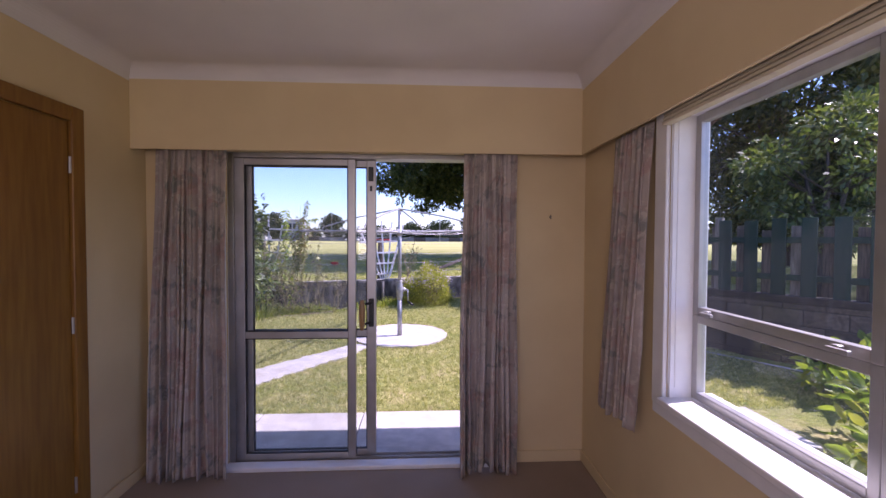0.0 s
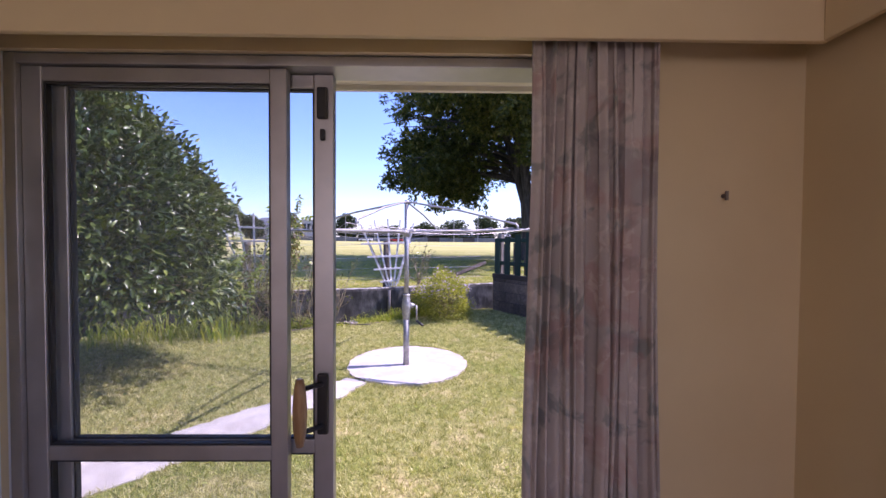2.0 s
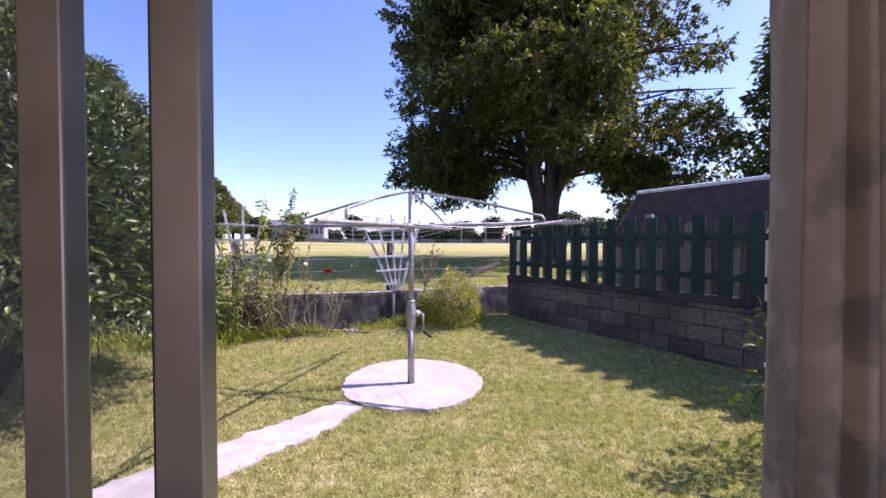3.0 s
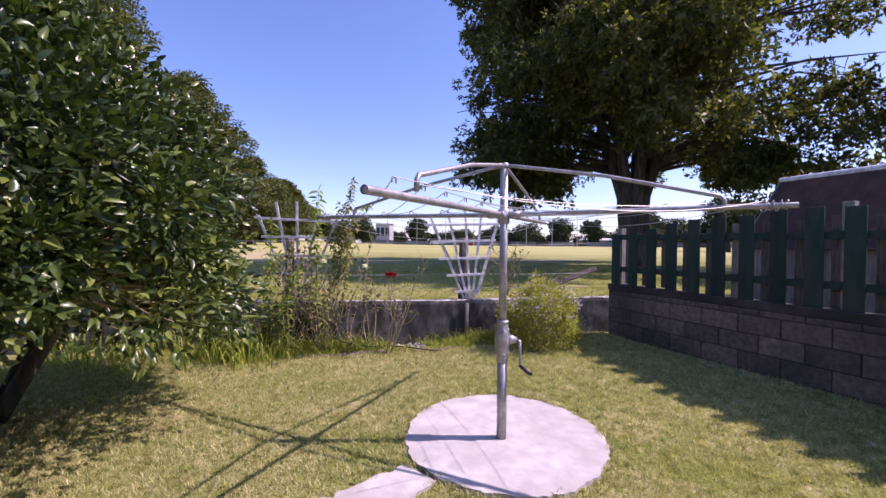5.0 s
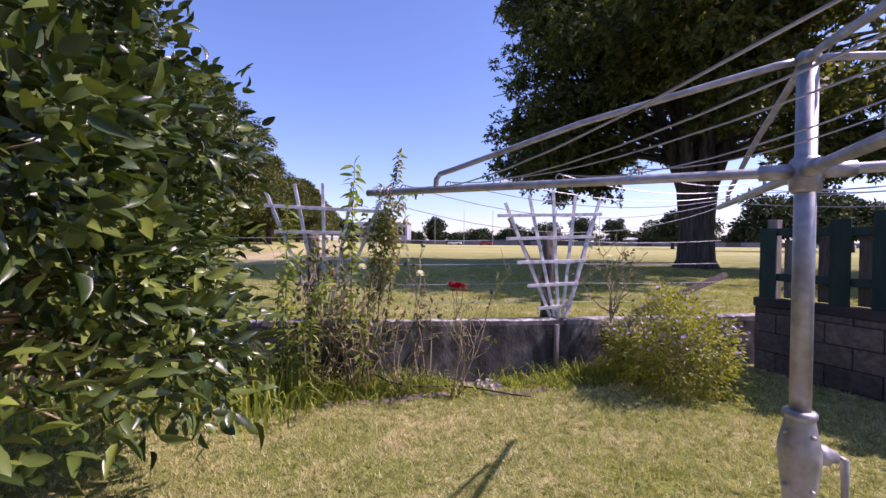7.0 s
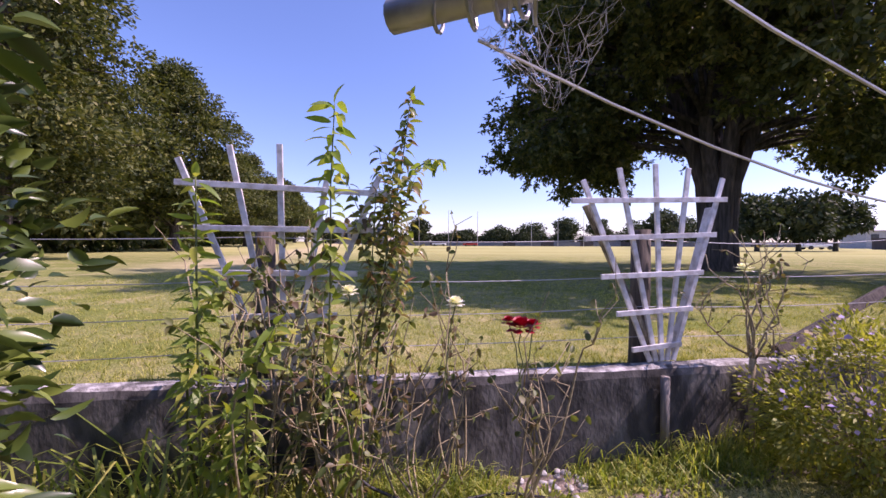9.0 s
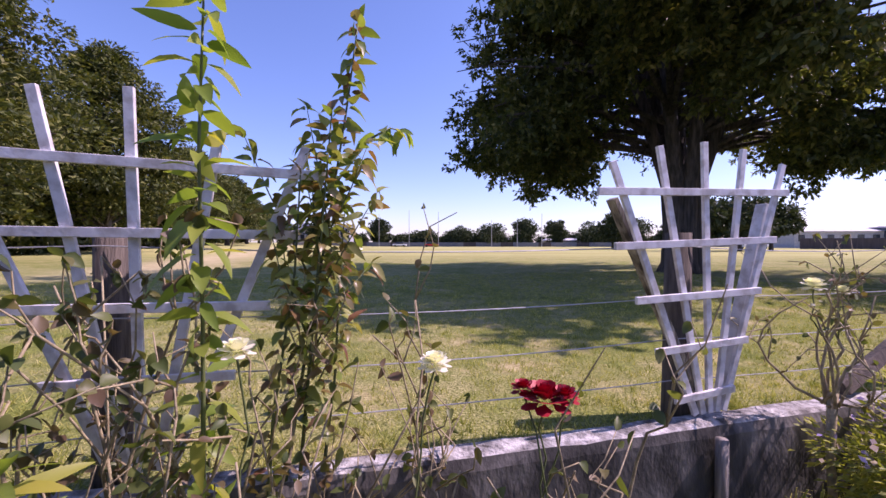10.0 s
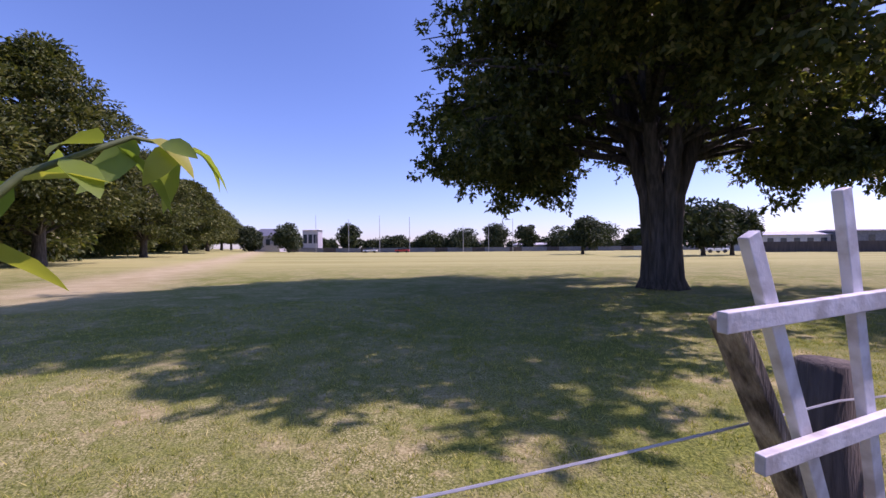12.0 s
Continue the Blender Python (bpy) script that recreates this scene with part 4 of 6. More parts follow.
def build_clothes_line():
    c = tagged(new("clothes_line"), "galvanised rotary clothes line standing on a concrete pad", "clothes line")
    cx, cy = -0.39, 6.39
    c.matrix_basis = pose(cx, cy, LAWN + 0.02, 0, 0, -105.2)
    g = LAWN + 0.02
    zh, zt = 1.595 - g, 1.965 - g
    bm = bmesh.new()
    tube(bm, [(0, 0, -0.05), (0, 0, 0.60)], 0.037, 16)
    part("pole", bm, M_GALV, c, smooth=True)
    bm = bmesh.new()
    tube(bm, [(0, 0, 0.60), (0, 0, zt - 0.02)], 0.0285, 14)
    lathe(bm, [(0.031, zt - 0.03), (0.033, zt), (0.026, zt + 0.012), (0.008, zt + 0.016)], sides=14)
    part("mast", bm, M_GALV, c, smooth=True)
    bm = bmesh.new()
    lathe(bm, [(0.038, 0.575), (0.043, 0.58), (0.043, 0.605), (0.046, 0.63), (0.052, 0.68), (0.057, 0.73), (0.057, 0.765), (0.048, 0.805), (0.040, 0.855), (0.040, 0.862), (0.045, 0.867), (0.045, 0.882), (0.029, 0.887)], sides=10)
    tube(bm, [(-0.015, 0.035, 0.745), (-0.024, 0.075, 0.742), (-0.026, 0.078, 0.742), (-0.03, 0.10, 0.74)], [0.036, 0.032, 0.024, 0.021], 12)
    for ba in (0.5, 2.2, 3.6, 5.2):
        for bz in (0.64, 0.815):
            br = 0.046 if bz < 0.7 else 0.045
            tube(bm, [(br * 0.8 * math.cos(ba), br * 0.8 * math.sin(ba), bz), (br * 1.22 * math.cos(ba), br * 1.22 * math.sin(ba), bz)], 0.007, 6)
    gear = part("gear_housing", bm, M_GALV, c, "cast gear housing with a winding crank", smooth=True)
    bm = bmesh.new()
    tube(bm, [(-0.03, 0.10, 0.74), (-0.032, 0.122, 0.735), (-0.034, 0.125, 0.61), (-0.034, 0.125, 0.55)], [0.012, 0.012, 0.009, 0.009], 8)
    part("crank", bm, M_GALV, gear, smooth=True)
    bm = bmesh.new()
    tube(bm, [(-0.034, 0.120, 0.555), (-0.05, 0.185, 0.505), (-0.055, 0.21, 0.49)], [0.013, 0.016, 0.013], 10)
    part("crank_handle", bm, M_BLACK, gear, smooth=True)
    bm = bmesh.new()
    lathe(bm, [(0.032, zh - 0.07), (0.042, zh - 0.06), (0.044, zh + 0.03), (0.034, zh + 0.045)], sides=16)
    for k in range(4):
        a = k * math.pi / 2
        d = Vector((math.cos(a), math.sin(a), 0))
        tube(bm, [d * 0.03 + Vector((0, 0, zh)), d * 0.12 + Vector((0, 0, zh))], 0.026, 10)
    part("hub", bm, M_GALV, c, smooth=True)
    R = 1.70
    radii = [0.50, 0.78, 1.05, 1.29, 1.54]
    rng = random.Random(5)
    for k in range(4):
        a = k * math.pi / 2
        d, s = Vector((math.cos(a), math.sin(a), 0)), Vector((-math.sin(a), math.cos(a), 0))
        rise, R = (0.015, 1.76) if k == 3 else (-0.028, 1.735) if k == 0 else (0.02, 1.70)
        bm = bmesh.new()
        tube(bm, [d * 0.06 + Vector((0, 0, zh)), d * R + Vector((0, 0, zh + rise))], 0.0175, 12, cap=False)
        lathe_tip = d * R + Vector((0, 0, zh + rise))
        tube(bm, [lathe_tip - d * 0.002, d * (R - 0.04) + Vector((0, 0, zh + rise))], 0.0145, 12, cap=True)
        arm = part("arm", bm, M_GALV, c, smooth=True)
        bm = bmesh.new()
        zd = zh + 0.085
        tube(bm, [d * 0.02 + Vector((0, 0, zt - 0.012)), d * 0.08 + Vector((0, 0, zt - 0.016)), d * 0.70 + Vector((0, 0, (zt + zd) / 2 + 0.015)), d * 1.28 + Vector((0, 0, zd + 0.012)), d * 1.335 + Vector((0, 0, zd)), d * 1.355 + Vector((0, 0, zd - 0.025)), d * 1.357 + Vector((0, 0, zh + 0.01))], [0.0125] * 7, 10)
        part("brace", bm, M_GALV, c, smooth=True)
        for r in radii:
            bm = bmesh.new()
            pts = [d * (r + 0.016 * math.cos(t)) + Vector((0, 0, zh + 0.03 + 0.016 * math.sin(t))) for t in np.linspace(-0.5, 3.7, 9)]
            tube(bm, pts, 0.0035, 6)
            part("line_hook", bm, M_GALV, arm)
        if k in (1, 3):
            # spare wire twisted round the end of the arm
            bm = bmesh.new()
            for q in range(3):
                pts = []
                for t in np.linspace(0, 2 * math.pi * 3, 40):
                    rr = 0.023 + 0.008 * math.sin(t * 0.7 + q) + 0.003 * q
                    pts.append(d * (R - 0.05 - 0.03 * q - 0.003 * t + 0.012 * math.sin(t * 0.4 + q)) + s * (rr * math.cos(t)) + Vector((0, 0, zh + rise + rr * math.sin(t))))
                tube(bm, pts, 0.0024, 5)
            part("twisted_wire", bm, M_GALV, arm)
        if k == 3:
            # fine net of old web hung under the arm
            bm = bmesh.new()
            net = {}
            for i in range(13):
                for j in range(9):
                    w = 1 - 0.75 * j / 8
                    q = d * (1.590 + (i / 12 - 0.5) * 0.14 * w + rng.uniform(-0.006, 0.006)) + s * (-0.03 * j / 8 + rng.uniform(-0.004, 0.004))
                    net[i, j] = q + Vector((0, 0, zh - 0.017 - 0.085 * j / 8 * (1 - 0.3 * abs(i / 6 - 1)) + rng.uniform(-0.005, 0.005)))
            for (i, j), q in net.items():
                for e in ((i + 1, j), (i, j + 1), (i + 1, j + 1), (i - 1, j + 2)):
                    if e in net and rng.random() < 0.62:
                        tube(bm, [q, q.lerp(net[e], 0.5) - Vector((0, 0, 0.002)), net[e]], rng.choice((0.00012, 0.00018, 0.0003)), 3, cap=False)
            tagged(part("cobweb", bm, M_WEB, arm, "dusty white cobweb"), "dusty white cobweb", kind="stuff")
    # slack spare line between two arms
    bm = bmesh.new()
    p0, p1 = Vector((0, -1.66, zh - 0.03)), Vector((-1.66, 0, zh + 0.02))
    tube(bm, [p0.lerp(p1, t) - Vector((0, 0, 0.17 * 4 * t * (1 - t))) for t in np.linspace(0, 1, 15)], 0.0019, 5)
    part("line", bm, M_WIRE, c)
    for k in range(4):
        a0, a1 = k * math.pi / 2, (k + 1) * math.pi / 2
        for i, r in enumerate(radii):
            bm = bmesh.new()
            p0 = Vector((math.cos(a0) * r, math.sin(a0) * r, zh + 0.045))
            p1 = Vector((math.cos(a1) * r, math.sin(a1) * r, zh + 0.045))
            sag = rng.uniform(0.03, 0.11) * (0.5 + r / 2)
            tube(bm, [p0.lerp(p1, t) - Vector((0, 0, sag * 4 * t * (1 - t))) for t in np.linspace(0, 1, 11)], 0.0021, 5)
            part("line", bm, M_WIRE, c)


build_clothes_line()


def trellis(label, place, tops, rails, foot, seed=1):
    """A fan trellis: five slats that spread from the foot, five cross slats. place: along the wall, beyond its face, height, turn and lean."""
    t = tagged(new("trellis"), label, "trellis", group="fan trellises")
    u, v, z, turn, lean = place
    t.matrix_basis = Matrix.Translation(wall_at(u, v, z)) @ Matrix.Rotation(math.atan2(WA.y, WA.x) + radians(turn), 4, "Z") @ Matrix.Rotation(radians(lean), 4, "X")
    rng = random.Random(seed)
    for i, (x1, ln) in enumerate(tops):
        a, b = Vector((foot + 0.045 * i, 0, 0)), Vector((x1, 0, ln))
        bm = boxm(-0.0165, 0.0165, -0.009, 0.009, 0, (b - a).length, bevel=0.002)
        bm.transform(Matrix.Translation(a) @ Vector((0, 0, 1)).rotation_difference((b - a).normalized()).to_matrix().to_4x4())
        part("slat", bm, M_TRELLIS, t)
    for x0, x1, z0, z1 in rails:
        a, b = Vector((x0, -0.018, z0)), Vector((x1, -0.018, z1))
        bm = boxm(0, (b - a).length, -0.0085, 0.0085, -0.017, 0.017, bevel=0.002)
        bm.transform(Matrix.Translation(a) @ Matrix.Rotation(-math.atan2(z1 - z0, x1 - x0), 4, "Y"))
        part("cross_slat", bm, M_TRELLIS, t)
    return t


FAN_A = [(-0.526, 1.21), (-0.268, 1.296), (0.0, 1.333), (0.256, 1.315), (0.533, 1.255)]
RAILS_A = [(-0.612, 0.553, 1.073, 1.108), (-0.515, 0.475, 0.832, 0.865), (-0.392, 0.382, 0.583, 0.605), (-0.272, 0.305, 0.335, 0.358), (-0.15, 0.225, 0.09, 0.115)]
trellis("flaking white fan trellis on the garden wall", (-1.022, 0.095, 0.565, 3.0, 1.5), FAN_A, RAILS_A, 0.0, 1)
FAN_B = [(-0.59, 1.25), (-0.31, 1.33), (-0.03, 1.345), (0.25, 1.20), (0.55, 1.17)]
RAILS_B = [(-0.60, 0.62, 1.11, 1.06), (-0.50, 0.52, 0.85, 0.84), (-0.40, 0.42, 0.59, 0.58), (-0.30, 0.30, 0.33, 0.33)]
trellis("flaking white fan trellis overgrown by a climber", (-3.39, 0.10, 0.60, -1.0, 1.0), FAN_B, RAILS_B, -0.10, 2)
# half-round board that stiffens each trellis
for _u0, _u1, _z0, _z1, _v in ((-0.95, -1.48, 0.57, 1.62, 0.125), (-0.80, -0.52, 0.60, 1.62, 0.165)):
    _a, _b = wall_at(_u0, _v, _z0), wall_at(_u1, _v, _z1)
    _bm = boxm(-0.03, 0.03, -0.014, 0.014, 0, (_b - _a).length, bevel=0.004)
    _bm.transform(Matrix.Translation(_a) @ (_b - _a).to_track_quat("Z", "Y").to_matrix().to_4x4())
    tagged(part("stay_board", _bm, M_HALFROUND if _u1 < -1 else M_TRELLIS), "mottled weathered timber stay tied behind a trellis" if _u1 < -1 else "white painted board tied behind a trellis", "board")


def post(u, v, top, r, label):
    p = tagged(new("fence_post"), label, "post", group="wire fence posts")
    bm = bmesh.new()
    b = wall_at(u, v, FIELD - 0.1)
    tube(bm, [b, b + Vector((0.004, 0, 0.3)), b + Vector((0.008, 0.004, 0.6)), Vector((b.x + 0.01, b.y, top))], [r * 1.08, r, r * 0.98, r * 0.94], 12)
    part("timber", bm, M_POST, p, smooth=True)


post(-1.02, 0.222, 1.465, 0.068, "dark weathered round post behind a trellis")
post(-3.55, 0.22, 1.45, 0.062, "dark weathered round post behind a trellis")
post(-6.2, 0.22, 1.4, 0.06, "dark weathered round post of the wire fence")


def build_wires():
    w = tagged(new("wire_fence"), "sagging plain wires strung between posts", "wire fence")
    rng = random.Random(2)
    spans = [-9.0, -6.2, -3.55, -1.09, 1.0]
    for z in (0.72, 0.93, 1.14, 1.40):
        bm = bmesh.new()
        pts = []
        for a, b in zip(spans, spans[1:]):
            sag = rng.uniform(0.01, 0.035)
            for t in np.linspace(0, 1, 9)[:-1]:
                pts.append(wall_at(a + (b - a) * t, 0.155, z - sag * 4 * t * (1 - t)))
        pts.append(wall_at(spans[-1], 0.155, z))
        tube(bm, pts, 0.0028, 5)
        part("wire", bm, M_WIRE, w)


build_wires()
# slanting timber brace at the end of the wire fence
bm = boxm(-0.036, 0.036, -0.03, 0.03, 0, 1.30, bevel=0.006)
_a, _b = Vector((-0.06, 9.62, 0.60)), Vector((0.98, 10.14, 0.97))
bm.transform(Matrix.Translation(_a) @ Vector((0, 0, 1)).rotation_difference((_b - _a).normalized()).to_matrix().to_4x4())
tagged(part("timber_brace", bm, M_POST), "slanting dark timber stay beside the wall", "timber stay")


# ---- trees ----
def tree(name, base, label, height, crown_r, z0, clumps, leaves, size, width, material, seed, trunk_r=0.4, fork=0.3, stems=4, category="tree", squash=1.0, clump_r=0.16, hollow=0.55, offset=(0, 0)):
    rng = np.random.default_rng(seed)
    t = tagged(new(name), label, category)
    t.matrix_basis = pose(*base)
    zc, rz = (z0 + height) / 2, (height - z0) / 2
    C = []
    while len(C) < clumps:
        p = rng.uniform(-1, 1, 3)
        l = np.linalg.norm(p)
        if hollow < l < 1 and rng.random() < 0.35 + 0.65 * l:
            wob = 0.85 + 0.3 * math.sin(5 * math.atan2(p[1], p[0]) + seed) * 0.5 + rng.uniform(-0.08, 0.08)
            C.append((p[0] * crown_r * wob + offset[0], p[1] * crown_r * wob * squash + offset[1], zc + p[2] * rz))
    C = np.array(C)
    R = crown_r * clump_r * rng.uniform(0.7, 1.35, clumps)
    bm = bmesh.new()
    zf = z0 + (height - z0) * fork * 0.3
    tops = []
    for k in range(stems):
        a = 2 * math.pi * k / stems + seed
        o = Vector((math.cos(a), math.sin(a), 0))
        q = [o * trunk_r * 0.35 + Vector((0, 0, -0.15)), o * trunk_r * 0.42 + Vector((0, 0, zf * 0.5)), o * trunk_r * 0.75 + Vector((0, 0, zf)), o * trunk_r * 2.2 + Vector((0, 0, zf + (height - zf) * 0.35)), o * trunk_r * 3.6 + Vector((0, 0, zf + (height - zf) * 0.7))]
        r0 = trunk_r * (0.80 if stems > 1 else 1.0)
        tube(bm, q, [r0 * 1.22, r0 * 0.86, r0 * 0.68, r0 * 0.40, r0 * 0.12], 10)
        tops += q[2:]
    part("trunk", bm, M_BARK, t, smooth=True)
    bm = bmesh.new()
    for i in range(0, clumps, 2 if clumps > 60 else 1):
        c = Vector(C[i])
        s = min(tops, key=lambda p: (p - c).length + abs(p.z - c.z * 0.75) * 0.8)
        mid = s.lerp(c, 0.5) + Vector((rng.normal() * 0.04, rng.normal() * 0.04, 0.05)) * crown_r
        r = trunk_r * 0.20
        tube(bm, [s, mid, c], [r, r * 0.6, r * 0.15], 6)
    part("limb", bm, M_BARK, t, smooth=True)
    idx = np.repeat(np.arange(clumps), leaves)
    dv = unit(rng.normal(size=(len(idx), 3)))
    rad = R[idx] * rng.uniform(0.25, 1.05, len(idx)) ** 0.6
    P = C[idx] + dv * rad[:, None] * np.array([1.25, 1.25, 0.72])
    D = dv + rng.normal(size=dv.shape) * 0.55 + np.array([0, 0, -0.15])
    quads("crown", leaf_set(P, D, size, width, rng), 4, material, t)
    return t


def spreading_tree(base, label, seed):
    """A large evergreen: several stems in one trunk, limbs in tiers that carry lobed sprays of small leaves."""
    rng = np.random.default_rng(seed)
    t = tagged(new("tree"), label, "tree")
    t.matrix_basis = pose(*base)
    bm = bmesh.new()
    stems = []
    for k in range(7):
        a = 2 * math.pi * k / 7 + 0.3
        o = Vector((math.cos(a), math.sin(a), 0))
        sp = 0.85 + 0.4 * math.sin(k * 2.3)
        q = [o * 0.44 + Vector((0, 0, -0.2)), o * 0.33 + Vector((0, 0, 0.30)), o * 0.30 + Vector((0, 0, 1.3)), o * 0.40 + Vector((0, 0, 2.7)), o * (0.60 + 0.32 * sp) + Vector((0, 0, 4.6)), o * (1.0 + 0.9 * sp) + Vector((0, 0, 8.0)), o * (1.3 + 1.3 * sp) + Vector((0, 0, 12.5))]
        tube(bm, q, [0.36, 0.26, 0.23, 0.22, 0.19, 0.12, 0.04], 9)
        stems.append(q)
    part("trunk", bm, M_BARK, t, smooth=True)
    bm = bmesh.new()
    C, R = [], []

    def limb(s, e, lift, f, spots, lo, thin=0.55):
        m1 = s.lerp(e, 0.35) + Vector((0, 0, lift + rng.uniform(-0.2, 0.2)))
        m2 = s.lerp(e, 0.72) + Vector((rng.normal() * 0.2, rng.normal() * 0.2, lift * 0.9))
        tube(bm, [s, m1, m2, e], [0.085, 0.06, 0.035, 0.012], 6)
        for j in range(spots):
            h = lo + (1.0 - lo) * (j + rng.uniform(0, 0.6)) / spots
            p = (s.lerp(m1, h / 0.35) if h < 0.35 else m1.lerp(m2, (h - 0.35) / 0.37) if h < 0.72 else m2.lerp(e, (h - 0.72) / 0.28))
            on = p.copy()
            p = p + Vector((max(-1, min(1, rng.normal())) * 0.5, max(-1, min(1, rng.normal())) * 0.5, rng.normal() * 0.22 - (0.75 - 0.5 * f) * h))
            if rng.random() < 0.16:
                continue
            # the inside of the crown is bare low down
            if math.hypot(p.x, p.y) < 2.7 and p.z < 6.2:
                continue
            # the side towards the fence is thin
            if p.x * 0.87 - p.y * 0.49 > 3.2 and p.z > 5.8 and rng.random() < thin:
                continue
            tube(bm, [on, on.lerp(p, 0.5) + Vector((0, 0, 0.06)), p], [0.016, 0.011, 0.005], 4, cap=False)
            C.append(tuple(p))
            R.append(rng.uniform(0.50, 0.90))

    n = 130
    for i in range(n):
        f = i / (n - 1)
        z = 3.9 + 9.2 * f + rng.uniform(-0.3, 0.3)
        a = i * 2.4 + rng.uniform(-0.3, 0.3)
        q = stems[i % 7]
        k = max(j for j in range(len(q)) if q[j].z <= z) if z < 12.4 else 5
        g = (z - q[k].z) / (q[k + 1].z - q[k].z) if k < 6 else 0
        s = q[k].lerp(q[min(k + 1, 6)], min(g, 1))
        reach = (7.7 - 2.2 * f ** 2.0) * rng.uniform(0.78, 1.0) * (1.0 + 0.02 * math.cos(a) - 0.02 * math.sin(a))
        rise = 0.7 + 1.6 * f + rng.uniform(-0.6, 0.7)
        limb(s, Vector((math.cos(a) * reach, math.sin(a) * reach, z + rise)), 0.55, f, 12, 0.16)
    # low limbs that sag to either side of the trunk
    for a, reach, zs, ze in ((2.55, 6.9, 3.8, 4.3), (2.85, 7.2, 4.0, 4.6), (3.15, 6.4, 3.6, 4.0), (3.5, 6.2, 4.2, 4.2), (2.3, 6.4, 4.0, 4.2), (2.65, 5.6, 3.8, 3.6), (2.42, 7.0, 4.4, 5.2), (2.75, 7.3, 4.6, 5.8), (3.0, 7.2, 4.6, 5.6), (-0.75, 3.6, 3.7, 3.7), (-0.5, 4.8, 3.9, 3.9), (-0.2, 5.6, 4.2, 4.1), (0.1, 4.4, 3.8, 3.8), (-1.1, 4.2, 4.1, 4.4), (-0.6, 5.2, 4.2, 3.6), (-0.35, 4.0, 3.6, 3.5), (2.7, 3.6, 3.6, 3.7), (3.0, 4.4, 3.7, 3.6), (-1.62, 8.0, 4.6, 6.6), (-1.78, 7.6, 4.6, 7.2), (-1.95, 8.1, 4.6, 6.4), (-2.1, 7.6, 4.6, 6.8), (-1.45, 7.0, 4.6, 6.2), (-2.3, 7.2, 4.6, 6.6)):
        q = stems[int((a % 6.283) / 6.283 * 7) % 7]
        limb(q[3].lerp(q[4], (zs - 2.7) / 1.9), Vector((math.cos(a) * reach, math.sin(a) * reach, ze)), 0.45, 0.2, 13, 0.40, 0.0)
    part("limb", bm, M_BARK, t, smooth=True)
    C, R = np.array(C), np.array(R)
    # each spray is a handful of short twigs, leaves set close along them
    per = 16
    idx = np.repeat(np.arange(len(C)), per)
    dv = unit(rng.normal(size=(len(idx), 3)) * np.array([1, 1, 0.6]))
    A = C[idx] + dv * (R[idx] * rng.uniform(0.1, 0.75, len(idx)))[:, None]
    T = unit(dv + rng.normal(size=dv.shape) * 0.5 + np.array([0, 0, -0.20]))
    lv = 15
    j2 = np.repeat(np.arange(len(idx)), lv)
    P = A[j2] + T[j2] * rng.uniform(0, 0.34, len(j2))[:, None] + rng.normal(size=(len(j2), 3)) * 0.03
    D = T[j2] * 0.7 + rng.normal(size=(len(j2), 3)) * 0.75
    quads("crown", leaf_set(P, D, 0.172, 0.090, rng), 4, L_TOTARA, t)
    # older, larger sprays fill the heart of the crown
    m = 320
    dv = unit(rng.normal(size=(m, 3))) * rng.uniform(0, 1, (m, 1)) ** 0.45
    H = np.array([-1.8, -0.3, 10.0]) + dv * np.array([4.5, 5.0, 2.7])
    H = H[((np.hypot(H[:, 0], H[:, 1]) > 1.2) | (H[:, 2] > 8.5)) & (H[:, 0] * 0.87 - H[:, 1] * 0.49 < 1.5)]
    idx = np.repeat(np.arange(len(H)), 130)
    dv = unit(rng.normal(size=(len(idx), 3)))
    P = H[idx] + dv * (0.75 * rng.uniform(0.1, 1, len(idx)) ** 0.6)[:, None] * np.array([1.15, 1.15, 0.6])
    quads("inner_crown", leaf_set(P, dv + rng.normal(size=dv.shape) * 0.6, 0.24, 0.13, rng), 4, L_TOTARA, t)
    return t


